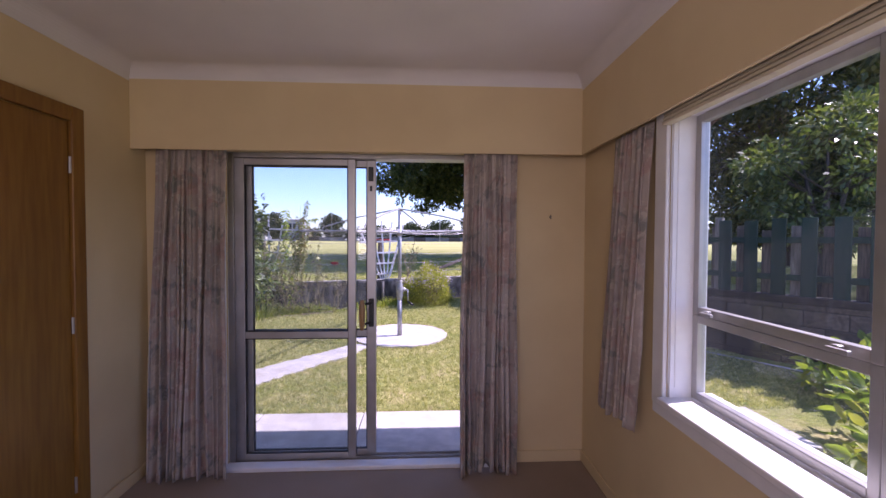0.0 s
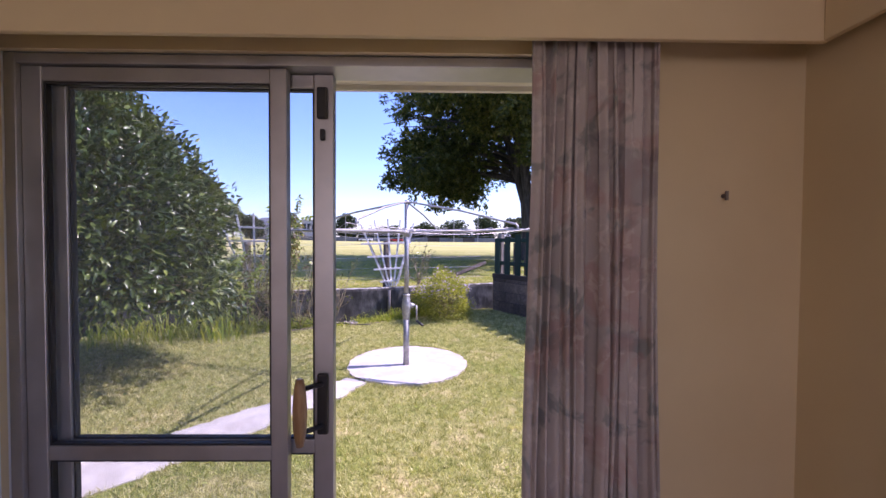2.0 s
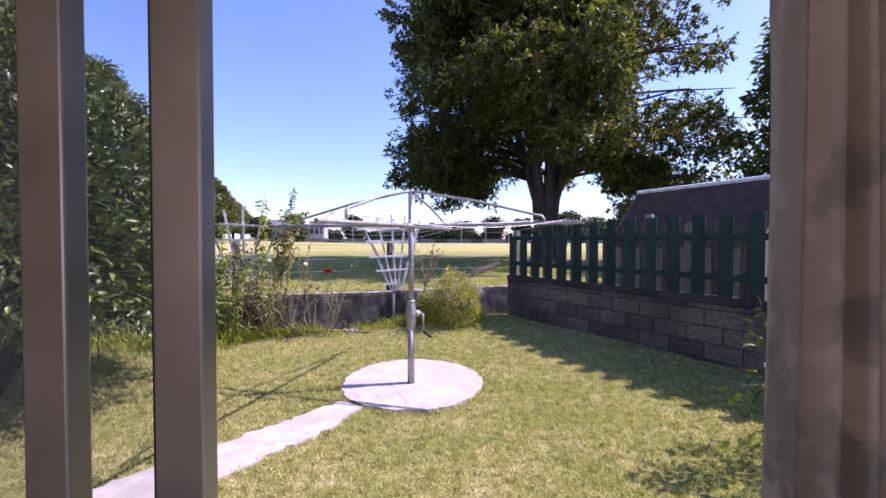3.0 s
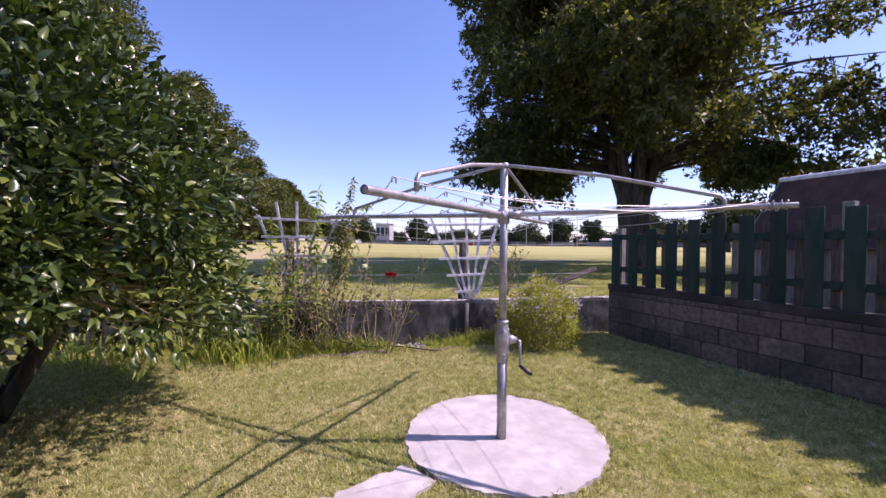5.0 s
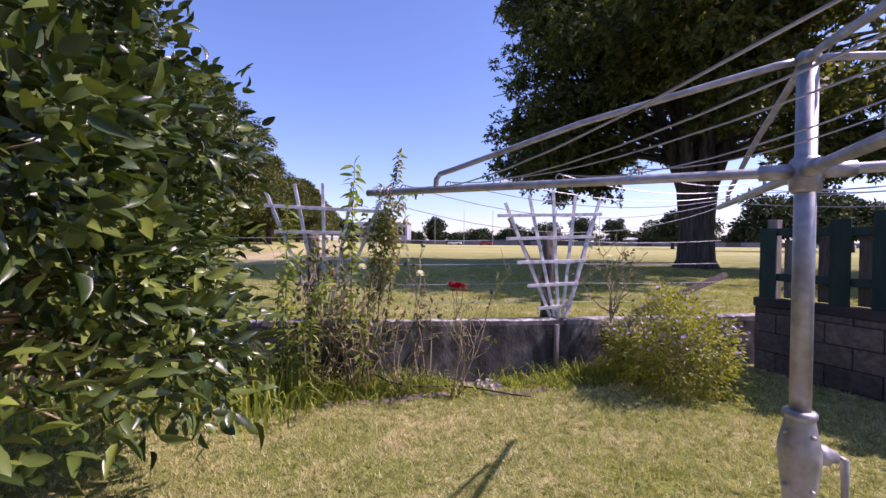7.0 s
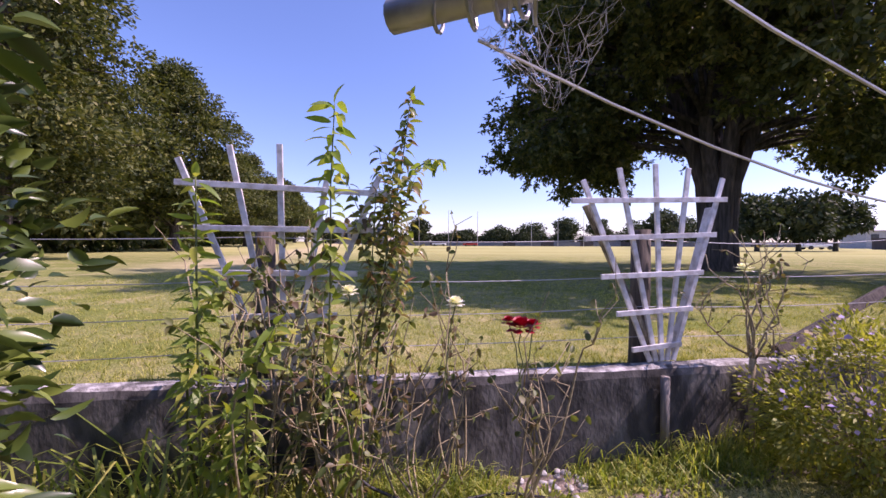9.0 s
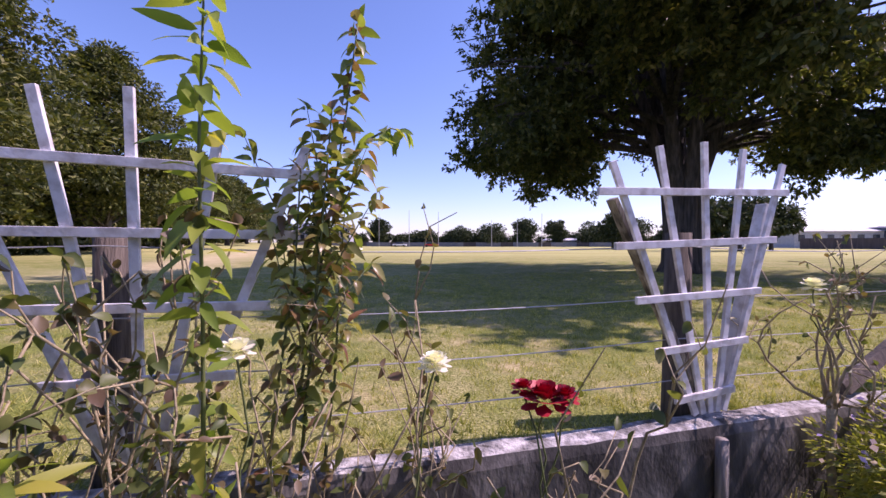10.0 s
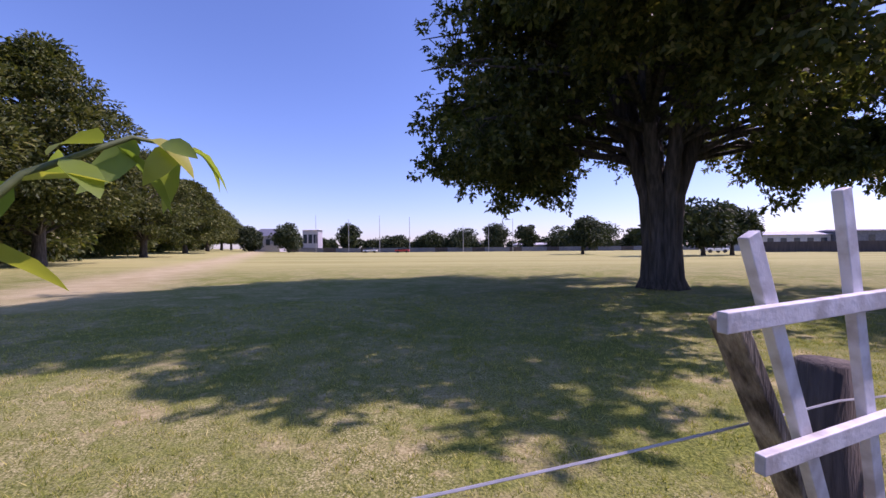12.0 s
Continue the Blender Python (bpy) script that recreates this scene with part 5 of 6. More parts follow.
spreading_tree((4.45, 20.0, 0.53), "large old dark evergreen with a fluted trunk", 11)
def belt_tree(base, label, height, crown_r, z0, pads, leaves, size, seed, trunk_r=0.45):
    """A tall evergreen whose foliage lies in flat uneven pads one above the other, with shade between them."""
    rng = np.random.default_rng(seed)
    t = tagged(new("tree"), label, "tree")
    t.matrix_basis = pose(*base)
    bm = bmesh.new()
    lean = Vector((rng.normal() * 0.3, rng.normal() * 0.3, 0))
    q = [Vector((0, 0, -0.3)), Vector((0, 0, 0.6)), Vector((0, 0, z0 + 0.8)) + lean * 0.3, Vector((0, 0, height * 0.6)) + lean, Vector((0, 0, height * 0.95)) + lean * 1.4]
    tube(bm, q, [trunk_r * 1.35, trunk_r, trunk_r * 0.8, trunk_r * 0.45, 0.05], 10)
    part("trunk", bm, M_BARK, t, smooth=True)
    C, R = [], []
    bm = bmesh.new()
    for i in range(pads):
        f = (i + rng.uniform(0, 1)) / pads
        z = z0 + (height - z0) * f
        Rz = crown_r * min(1.0, 0.60 + f * 2.0) * max(0.03, 1 - f ** 1.5) ** 0.75
        a, k = rng.uniform(0, 2 * math.pi), rng.uniform(0.25, 1.0) ** 0.45
        r = Rz * k * rng.uniform(0.86, 1.10)
        c = Vector((math.cos(a) * r, math.sin(a) * r, z + rng.normal() * 0.25))
        s = Vector((0, 0, max(z0 * 0.8, z - 0.35 * r))) + lean * f
        tube(bm, [s, s.lerp(c, 0.55) + Vector((0, 0, 0.12 * r)), c], [0.11, 0.07, 0.02], 5, cap=False)
        C.append(tuple(c))
        R.append(crown_r * rng.uniform(0.13, 0.27) * (1.0 - 0.35 * f))
    part("limb", bm, M_BARK, t, smooth=True)
    C, R = np.array(C), np.array(R)
    idx = rng.choice(pads, pads * leaves, p=R ** 2 / (R ** 2).sum())
    dv = unit(rng.normal(size=(len(idx), 3)) + np.array([0, 0, 0.25]))
    lump = 1 + 0.35 * np.sin(dv[:, 0] * 7 + idx) * np.sin(dv[:, 1] * 6 + idx * 2)
    P = C[idx] + dv * (R[idx] * lump * rng.uniform(0.35, 1.05, len(idx)) ** 0.5)[:, None] * np.array([1.2, 1.2, 0.50])
    D = dv * np.array([1, 1, 0.6]) + rng.normal(size=dv.shape) * 0.5
    quads("crown", leaf_set(P, D, size, size * 0.48, rng), 4, L_ROW, t)
    return t


# shelter belt along the field
for _i in range(6):
    _d = 32 + 24 * _i
    _x, _y = -2.0 - (19.3 + 0.395 * _d), 8.4 + _d
    _u, _v = (Vector((_x, _y, 0)) - W0).dot(WA), (Vector((_x, _y, 0)) - W0).dot(WN)
    belt_tree((_x, _y, float(field_height(_u, _v))), "tall dense evergreen of the shelter belt", (17.4, 14.2, 14.2, 13.6, 12.4, 11.2)[_i], (7.9, 7.6, 7.8, 7.4, 7.3, 7)[_i], 2.9, 150, 300 if _i < 3 else 150, 0.38 if _i < 2 else 0.5, 20 + _i)
for _i, (_x, _y, _h, _r) in enumerate([(-38, 30, 19.5, 9.2), (-50, 44, 19, 10), (-62, 66, 17, 10), (-25.3, 21.4, 18.5, 7.1)]):
    belt_tree((_x, _y, 0.6), "tall dense evergreen of the shelter belt", _h, _r, 2.4, 150, 420 if _i == 3 else 240, 0.28 if _i == 3 else 0.42, 40 + _i)

for _i in range(9):
    _d = 26 + 14 * _i
    _x, _y = -6.0 - (22 + 0.42 * _d), 8.4 + _d
    _u, _v = (Vector((_x, _y, 0)) - W0).dot(WA), (Vector((_x, _y, 0)) - W0).dot(WN)
    tree("tree", (_x, _y, float(field_height(_u, _v))), "dark undergrowth tree of the shelter belt", 6.5, 5.5, 0.2, 50, 120, 0.7, 0.34, L_TOTARA, 80 + _i, trunk_r=0.3, stems=1, clump_r=0.3, hollow=0.2)


def distance():
    rng = random.Random(12)
    for i in range(34):
        a = -24 + i * 1.55 + rng.uniform(-0.5, 0.5)
        d = rng.uniform(142, 160)
        x, y = math.tan(radians(a)) * d - 2, d + 8
        u, v = (Vector((x, y, 0)) - W0).dot(WA), (Vector((x, y, 0)) - W0).dot(WN)
        h = rng.uniform(3.2, 5.6)
        tree("tree", (x, y, float(field_height(u, v))), "low dark tree behind the far edge of the field", h, h * rng.uniform(0.5, 0.8), 0.2, 26, 60, 0.9, 0.5, L_FAR, 100 + i, trunk_r=0.2, stems=1, clump_r=0.34, hollow=0.2)
    # the taller ones stand in front of the houses
    for px, hp, wp in ((510, 50, 50), (440, 40, 44), (617, 50, 38), (700, 27, 42), (765, 33, 40), (820, 37, 62), (878, 48, 46), (932, 47, 34), (995, 38, 60), (1065, 45, 66), (1125, 40, 40)):
        d = 112 if px < 560 else 132
        x, y, z = far_place(px, d)
        h = hp * d / 706
        tree("tree", (x, y, z), "dark green tree at the far edge of the field", h, wp * d / 1412, 0.9, 46, 90, 0.75, 0.4, L_FAR, px, trunk_r=0.25, stems=1, clump_r=0.30, hollow=0.2)
    for x, y, h, r in [(26, 57, 6.5, 3.2), (31, 58, 6.8, 3.6), (36, 60, 6, 3.0), (22, 75, 6, 3.4)]:
        tree("tree", (x, y, 0.55), "dark round tree at the field's edge", h, r, 1.4, 40, 90, 0.6, 0.32, L_FAR, int(x * 7), trunk_r=0.25, stems=1, clump_r=0.28, hollow=0.2)


def far_place(px, depth):
    """Ground at the given distance ahead of the walk's end, px in its picture across."""
    k = (px - 784) / 706
    x, y = -1.99 + depth * (k + 0.0075), 8.46 + depth * (1 - k * 0.0075)
    u, v = (Vector((x, y, 0)) - W0).dot(WA), (Vector((x, y, 0)) - W0).dot(WN)
    return x, y, float(field_height(u, v))


def far_building(name, label, px, depth, w, d, h, roof_h, wall_m, roof_m, turn=0, windows=0):
    t = tagged(new(name), label, "building")
    x, y, z = far_place(px, depth)
    t.matrix_basis = pose(x, y, z, 0, 0, turn)
    part("wall", boxm(-w / 2, w / 2, 0, d, -0.5, h), wall_m, t)
    e = 0.5
    raw("roof", [(-w / 2 - e, -e, h), (w / 2 + e, -e, h), (w / 2 + e, d + e, h), (-w / 2 - e, d + e, h), (-w / 2 + roof_h, d / 2, h + roof_h), (w / 2 - roof_h, d / 2, h + roof_h)], [(0, 1, 5, 4), (1, 2, 5), (2, 3, 4, 5), (3, 0, 4), (3, 2, 1, 0)], roof_m, t)
    for i in range(windows):
        xx = -w / 2 + w * (i + 0.5) / windows
        part("window", boxm(xx - 0.6, xx + 0.6, -0.06, 0.02, h * 0.4, h * 0.8), M_GLASSDARK, t)


distance()

M_GLASSDARK = mat("dark_window", (0.03, 0.04, 0.05), (0.05, 0.06, 0.07), 3, 0.15)
M_IRON = mat("pale_iron_roof", (0.50, 0.50, 0.50), (0.62, 0.62, 0.62), 3, 0.5)
M_SLATE = mat("grey_roof", (0.10, 0.11, 0.14), (0.17, 0.18, 0.21), 3, 0.7)
M_CLAD = mat("pale_cladding", (0.36, 0.36, 0.38), (0.46, 0.46, 0.48), 3, 0.7)
M_DARKFENCE = mat("dark_boundary_fence", (0.05, 0.042, 0.045), (0.09, 0.075, 0.075), 2, 0.9, stretch=(2, 2, 0.2))
far_building("house", "white-walled house with a grey hipped roof", 467, 120, 9, 7, 4.6, 2.4, M_CLAD, M_SLATE, 5, 4)
far_building("house", "tall white block at the field's far edge", 549, 130, 5, 5, 7.2, 0.3, M_CLAD, M_IRON, 0, 3)
far_building("pavilion", "long low white pavilion with a pale roof", 953, 135, 14.5, 6, 2.1, 0.7, M_CLAD, M_IRON, 0, 0)
far_building("house", "low house with a grey roof among far trees", 690, 150, 10, 8, 2.6, 1.8, M_CLAD, M_SLATE, 0, 3)
far_building("house", "low house with a grey roof among far trees", 830, 152, 9, 8, 2.6, 1.8, M_CLAD, M_SLATE, 0, 3)
far_building("school", "white school building behind a dark fence", 1400, 88, 16, 8, 3.6, 0.8, M_CLAD, M_IRON, -8, 6)
far_building("school", "low grey building behind a dark fence", 1545, 84, 12, 8, 4.2, 0.4, M_SLATE, M_SLATE, -8, 3)


def far_fence():
    f = tagged(new("boundary_fence"), "long dark board fence along the field", "fence", kind="structure")
    pts = [far_place(1340, 74), far_place(1450, 70), far_place(1568, 66), far_place(1750, 62)]
    for a, b in zip(pts, pts[1:]):
        bm = bmesh.new()
        q = [(a[0], a[1], a[2] - 0.2), (b[0], b[1], b[2] - 0.2), (b[0], b[1], b[2] + 1.9), (a[0], a[1], a[2] + 1.9)]
        v0 = [bm.verts.new(c) for c in q]
        v1 = [bm.verts.new((c[0] + 0.1, c[1] + 0.1, c[2])) for c in q]
        bm.faces.new(v0)
        bm.faces.new(list(reversed(v1)))
        for i in range(4):
            bm.faces.new((v0[i], v1[i], v1[(i + 1) % 4], v0[(i + 1) % 4]))
        bmesh.ops.recalc_face_normals(bm, faces=bm.faces)
        part("panel", bm, M_DARKFENCE, f)
    g = tagged(new("mesh_fence"), "grey fence along the field's far edge", "fence", kind="structure")
    for i in range(40):
        a, b = far_place(440 + i * 22, 128), far_place(440 + (i + 1) * 22, 128)
        bm = bmesh.new()
        vs = [bm.verts.new(c) for c in ((a[0], a[1], a[2] - 0.2), (b[0], b[1], b[2] - 0.2), (b[0], b[1], b[2] + 1.4), (a[0], a[1], a[2] + 1.4))]
        vt = [bm.verts.new((v.co.x, v.co.y + 0.08, v.co.z)) for v in vs]
        bm.faces.new(vs)
        bm.faces.new(list(reversed(vt)))
        for k in range(4):
            bm.faces.new((vs[k], vt[k], vt[(k + 1) % 4], vs[(k + 1) % 4]))
        bmesh.ops.recalc_face_normals(bm, faces=bm.faces)
        part("panel", bm, M_SLATE if i % 3 else M_DARKFENCE, g)


far_fence()
for _px, _d, _h in ((559, 118, 11), (617, 118, 10), (672, 118, 11), (725, 118, 10.5), (820, 120, 8), (865, 120, 8), (908, 120, 10)):
    _x, _y, _z = far_place(_px, _d)
    _t = tagged(new("light_pole"), "tall thin grey pole at the field's far edge", "pole", group="field poles")
    _bm = bmesh.new()
    tube(_bm, [(_x, _y, _z - 0.3), (_x, _y, _z + _h)], [0.11, 0.06], 6)
    part("pole", _bm, M_GALV, _t)


def far_car(px, depth, colour, label):
    t = tagged(new("car"), label, "car")
    x, y, z = far_place(px, depth)
    t.matrix_basis = pose(x, y, z)
    m = mat("car_paint", colour, colour, 3, 0.3)
    bm = boxm(-2.1, 2.1, -0.85, 0.85, 0.35, 0.85, bevel=0.12)
    part("body", bm, m, t)
    part("cabin", boxm(-1.2, 1.1, -0.75, 0.75, 0.83, 1.42, bevel=0.2), M_GLASSDARK, t)
    for sx in (-1.3, 1.3):
        for sy in (-0.85, 0.85):
            bm = bmesh.new()
            tube(bm, [(sx, sy - 0.1, 0.32), (sx, sy + 0.1, 0.32)], 0.32, 12)
            part("wheel", bm, M_RUBBER, t)


far_car(712, 116, (0.45, 0.03, 0.03), "small red car parked at the field's far edge")
far_car(655, 118, (0.75, 0.75, 0.75), "white car parked at the field's far edge")
far_car(1265, 70, (0.72, 0.72, 0.72), "white car parked under far trees")


def neighbour_shed():
    s = tagged(new("shed"), "neighbour's low brown iron-roofed shed behind the fence", "shed")
    s.matrix_basis = pose(4.35, 11.1, -0.17, 0, 0, -63)
    L = 2.6
    slope = [(0.0, 2.66), (0.25, 2.35), (0.50, 2.05), (0.75, 1.76), (0.98, 1.50)]
    hw, ze = 0.90, 1.60
    part("wall", boxm(0.05, L - 0.05, -hw, hw, -0.1, ze - 0.04), M_GREYWOOD, s)
    for x in (0.05, L - 0.08):
        V = [(x + e, sg * y, z - 0.03) for e in (0, 0.03) for sg, y, z in [(-1, 0.90, 1.57), (-1, 0.75, 1.74), (-1, 0.50, 2.03), (-1, 0.25, 2.33), (1, 0, 2.64), (1, 0.25, 2.33), (1, 0.50, 2.03), (1, 0.75, 1.74), (1, 0.90, 1.57)]]
        raw("gable", V, [tuple(range(9)), tuple(range(17, 8, -1))] + [(i, (i + 1) % 9, 9 + (i + 1) % 9, 9 + i) for i in range(9)], M_GREYWOOD, s)
    for sgn in (-1, 1):
        bm = bmesh.new()
        n = 70
        grid = []
        for i in range(n + 1):
            x = -0.10 + (L + 0.2) * i / n
            o = 0.009 * (i % 2)
            grid.append([bm.verts.new((x, sgn * y, z + o)) for y, z in slope])
        for i in range(n):
            for j in range(len(slope) - 1):
                bm.faces.new((grid[i][j], grid[i + 1][j], grid[i + 1][j + 1], grid[i][j + 1]))
        r = part("roof", bm, M_ROOF, s)
        so = r.modifiers.new("sheet", "SOLIDIFY")
        so.thickness = 0.012
    bm = bmesh.new()
    tube(bm, [(-0.12, 0, 2.685), (L + 0.12, 0, 2.685)], 0.045, 8)
    part("ridge_cap", bm, M_TRELLIS, s, "pale metal ridge cap")
    for x in (-0.11, L + 0.11):
        bm = bmesh.new()
        tube(bm, [(x, -y, z + 0.012) for y, z in reversed(slope)] + [(x, y, z + 0.012) for y, z in slope[1:]], 0.014, 6)
        part("barge_board", bm, M_GREYWOOD, s)


neighbour_shed()
tree("tree", (14.3, 14.9, 0.2), "dense dark neighbouring tree behind the shed", 10.5, 4.5, 0.8, 140, 330, 0.28, 0.13, L_TOTARA, 61, trunk_r=0.3, clump_r=0.2)
tree("tree", (9.4, 8.9, 0.0), "leafy neighbouring tree behind the fence", 4.5, 1.9, 1.3, 44, 170, 0.17, 0.075, L_NEIGH, 62, trunk_r=0.14, clump_r=0.22)
tree("tree", (11.8, 9.6, 0.0), "tall dark neighbouring tree behind the fence", 5.4, 2.2, 1.4, 44, 200, 0.22, 0.1, L_NEIGH, 63, trunk_r=0.2, clump_r=0.2)


# ---- planting ----
def citrus_tree(base, cen, top, low, rmax, clumps, leaves, size, label, seed, spread=0.40, material=L_CITRUS, name="citrus_tree", category="tree", tilt=0.0, wide=(1.0, 1.0)):
    """A leafy dome on several stems: widest low down, tapering to the top."""
    rng = np.random.default_rng(seed)
    t = tagged(new(name), label, category)
    base, zw = Vector(base), low + 0.28 * (top - low)
    C = []
    while len(C) < clumps:
        z = rng.uniform(low, top)
        R = rmax * float(np.interp((z - low) / (top - low), (0.0, 0.11, 0.35, 0.60, 0.72, 0.84, 1.0), (0.90, 1.0, 0.98, 0.80, 0.60, 0.38, 0.10)))
        a, f = rng.uniform(0, 2 * math.pi), rng.uniform(0.40, 1) ** 0.45
        R *= 1 + 0.07 * math.sin(3 * a + z * 2) + 0.05 * math.sin(7 * a + z * 5)
        if z < low + tilt * max(0, math.cos(a + 0.9)) * R:
            continue
        if rng.random() < (R / rmax) ** 0.8:
            C.append((cen[0] + R * f * 0.9 * wide[0] * math.cos(a), cen[1] + R * f * 0.9 * wide[1] * math.sin(a), z))
    C = np.array(C)
    bm = bmesh.new()
    for k in range(5):
        a = k * 1.3 + 0.4
        o = Vector((math.cos(a), math.sin(a), 0))
        tube(bm, [base + o * 0.05 - Vector((0, 0, 0.06)), base + o * 0.16 * rmax + Vector((0.03, 0, 0.28 * zw)), base + o * 0.36 * rmax + Vector((0, 0.05, 0.75 * zw)), base + o * 0.5 * rmax + Vector((0, 0, 1.35 * zw))], [0.040 * rmax, 0.034 * rmax, 0.026 * rmax, 0.010 * rmax], 8)
    part("trunk", bm, M_BARK, t, smooth=True)
    bm = bmesh.new()
    core = Vector((cen[0], cen[1], zw * 0.8))
    for c in C:
        c = Vector(c)
        m = core.lerp(c, 0.55) + Vector(rng.normal(size=3) * 0.06 * rmax)
        tube(bm, [core.lerp(c, 0.1), m, c], [0.010 * rmax, 0.006 * rmax, 0.002 * rmax], 5, cap=False)
    part("branch", bm, M_STEM, t, smooth=True)
    idx = np.repeat(np.arange(clumps), leaves)
    dv = unit(rng.normal(size=(len(idx), 3)))
    P = C[idx] + dv * (spread * rng.uniform(0.1, 1, len(idx)) ** 0.55)[:, None]
    out = unit(P - np.array([cen[0], cen[1], zw]))
    D = out * 0.55 + dv * 0.75 + rng.normal(size=dv.shape) * 0.45 + np.array([0, 0, 0.12])
    keep = (P[:, 2] > low - 0.12) & (np.hypot((P[:, 0] - cen[0]) / wide[0], (P[:, 1] - cen[1]) / wide[1]) < rmax * 1.07)
    leaf_mesh("crown", P[keep], D[keep], size, size * 0.46, material, rng, t, 0.30, 0.40, 0.32)
    return t


citrus_tree((-4.45, 5.9, LAWN), (-3.89, 5.66), 3.2, 0.66, 1.68, 450, 105, 0.082, "large glossy green citrus tree overhanging the lawn", 7, 0.34, tilt=0.15, wide=(0.95, 1.14))
citrus_tree((2.55, 4.85, LAWN), (2.5, 4.85), 1.25, 0.25, 0.50, 34, 16, 0.075, "small sparse citrus bush in front of the fence", 8, 0.16)
for _k, (_x, _y, _h) in enumerate(((3.75, 2.75, 0.62), (4.3, 3.6, 0.45), (3.1, 2.05, 0.6))):
    citrus_tree((_x, _y, LAWN), (_x, _y), LAWN + _h, LAWN + 0.08, 0.5, 26, 14, 0.14, "broad-leaved bright green plant beside the side path", 9 + _k, 0.18, L_CLIMB, "garden_plant", "plant")


def ground_clumps(name, label, spots, blades, length, width, material, seed, spread=0.16, category="plant"):
    """Tufts of arching blades, each of three faces."""
    rng = np.random.default_rng(seed)
    V = []
    for (x, y, z, k) in spots:
        n = int(blades * k)
        a = rng.uniform(0, 2 * math.pi, n)
        r = spread * k * np.sqrt(rng.uniform(0, 1, n))
        P = np.stack([x + r * np.cos(a), y + r * np.sin(a), np.full(n, z) if z > LAWN + 0.3 else lawn_height(x + r * np.cos(a), y + r * np.sin(a)) - 0.004], 1)
        o = np.stack([np.cos(a + rng.normal(size=n) * 0.5), np.sin(a + rng.normal(size=n) * 0.5), np.zeros(n)], 1)
        ln = length * k * rng.uniform(0.5, 1.2, n)[:, None]
        bend = rng.uniform(0.3, 1.25, n)[:, None]
        up = np.array([0, 0, 1.0])
        s = unit(np.cross(o, up)) * width * 0.5
        q = [P, P + up * ln * 0.45 + o * ln * bend * 0.18, P + up * ln * (0.85 - 0.15 * bend) + o * ln * bend * 0.5, P + up * ln * (1.0 - 0.5 * bend) + o * ln * bend]
        w = [0.8, 1.0, 0.7, 0.04]
        for i in range(3):
            V.append(np.stack([q[i] - s * w[i], q[i] + s * w[i], q[i + 1] + s * w[i + 1], q[i + 1] - s * w[i + 1]], 1))
    ob = quads(name, np.concatenate(V), 4, material)
    return tagged(ob, label, category, kind="stuff")


_r = random.Random(9)
_sp = []
for _i in range(150):
    _u = _r.choice((_r.uniform(-4.6, -2.3), _r.uniform(-4.6, 0.6), _r.uniform(-0.9, 0.5)))
    _p = wall_at(_u, -_r.uniform(0.03, 0.24 + 0.07 * max(0, -_u - 1.5)), LAWN)
    _sp.append((_p.x, _p.y, _p.z, _r.uniform(0.6, 1.3)))
ground_clumps("long_grass", "long unmown grass and weeds along the garden wall", _sp, 30, 0.21, 0.007, L_STRAP, 3, category="grass")
_sp = []
for _i in range(34):
    _u = _r.uniform(-6.2, -3.5)
    _p = wall_at(_u, -_r.uniform(0.12, 0.9), LAWN)
    _sp.append((_p.x, _p.y, _p.z, _r.uniform(0.7, 1.3)))
for _x, _y in ((-4.35, 8.2), (-4.1, 8.3), (-3.9, 8.25), (-3.75, 8.4), (-4.2, 8.0), (-3.9, 7.95), (-3.6, 8.25), (-4.5, 7.9), (-4.7, 8.1), (-3.45, 8.3)):
    _sp.append((_x, _y, LAWN, _r.uniform(1.25, 1.75)))
ground_clumps("strap_plants", "clumps of green and yellow strap-leaved plants under the citrus", _sp, 11, 0.40, 0.016, L_STRAP, 4, spread=0.24)


_sp = [(_x, _y, LAWN, _r.uniform(0.8, 1.15)) for _x, _y in ((-3.3, 7.72), (-3.5, 7.6), (-3.55, 7.85), (-3.8, 7.68), (-3.2, 7.95))]
ground_clumps("strap_plants", "tall clumps of arching green strap leaves beside the citrus", _sp, 9, 0.60, 0.018, L_STRAP, 41, spread=0.16)


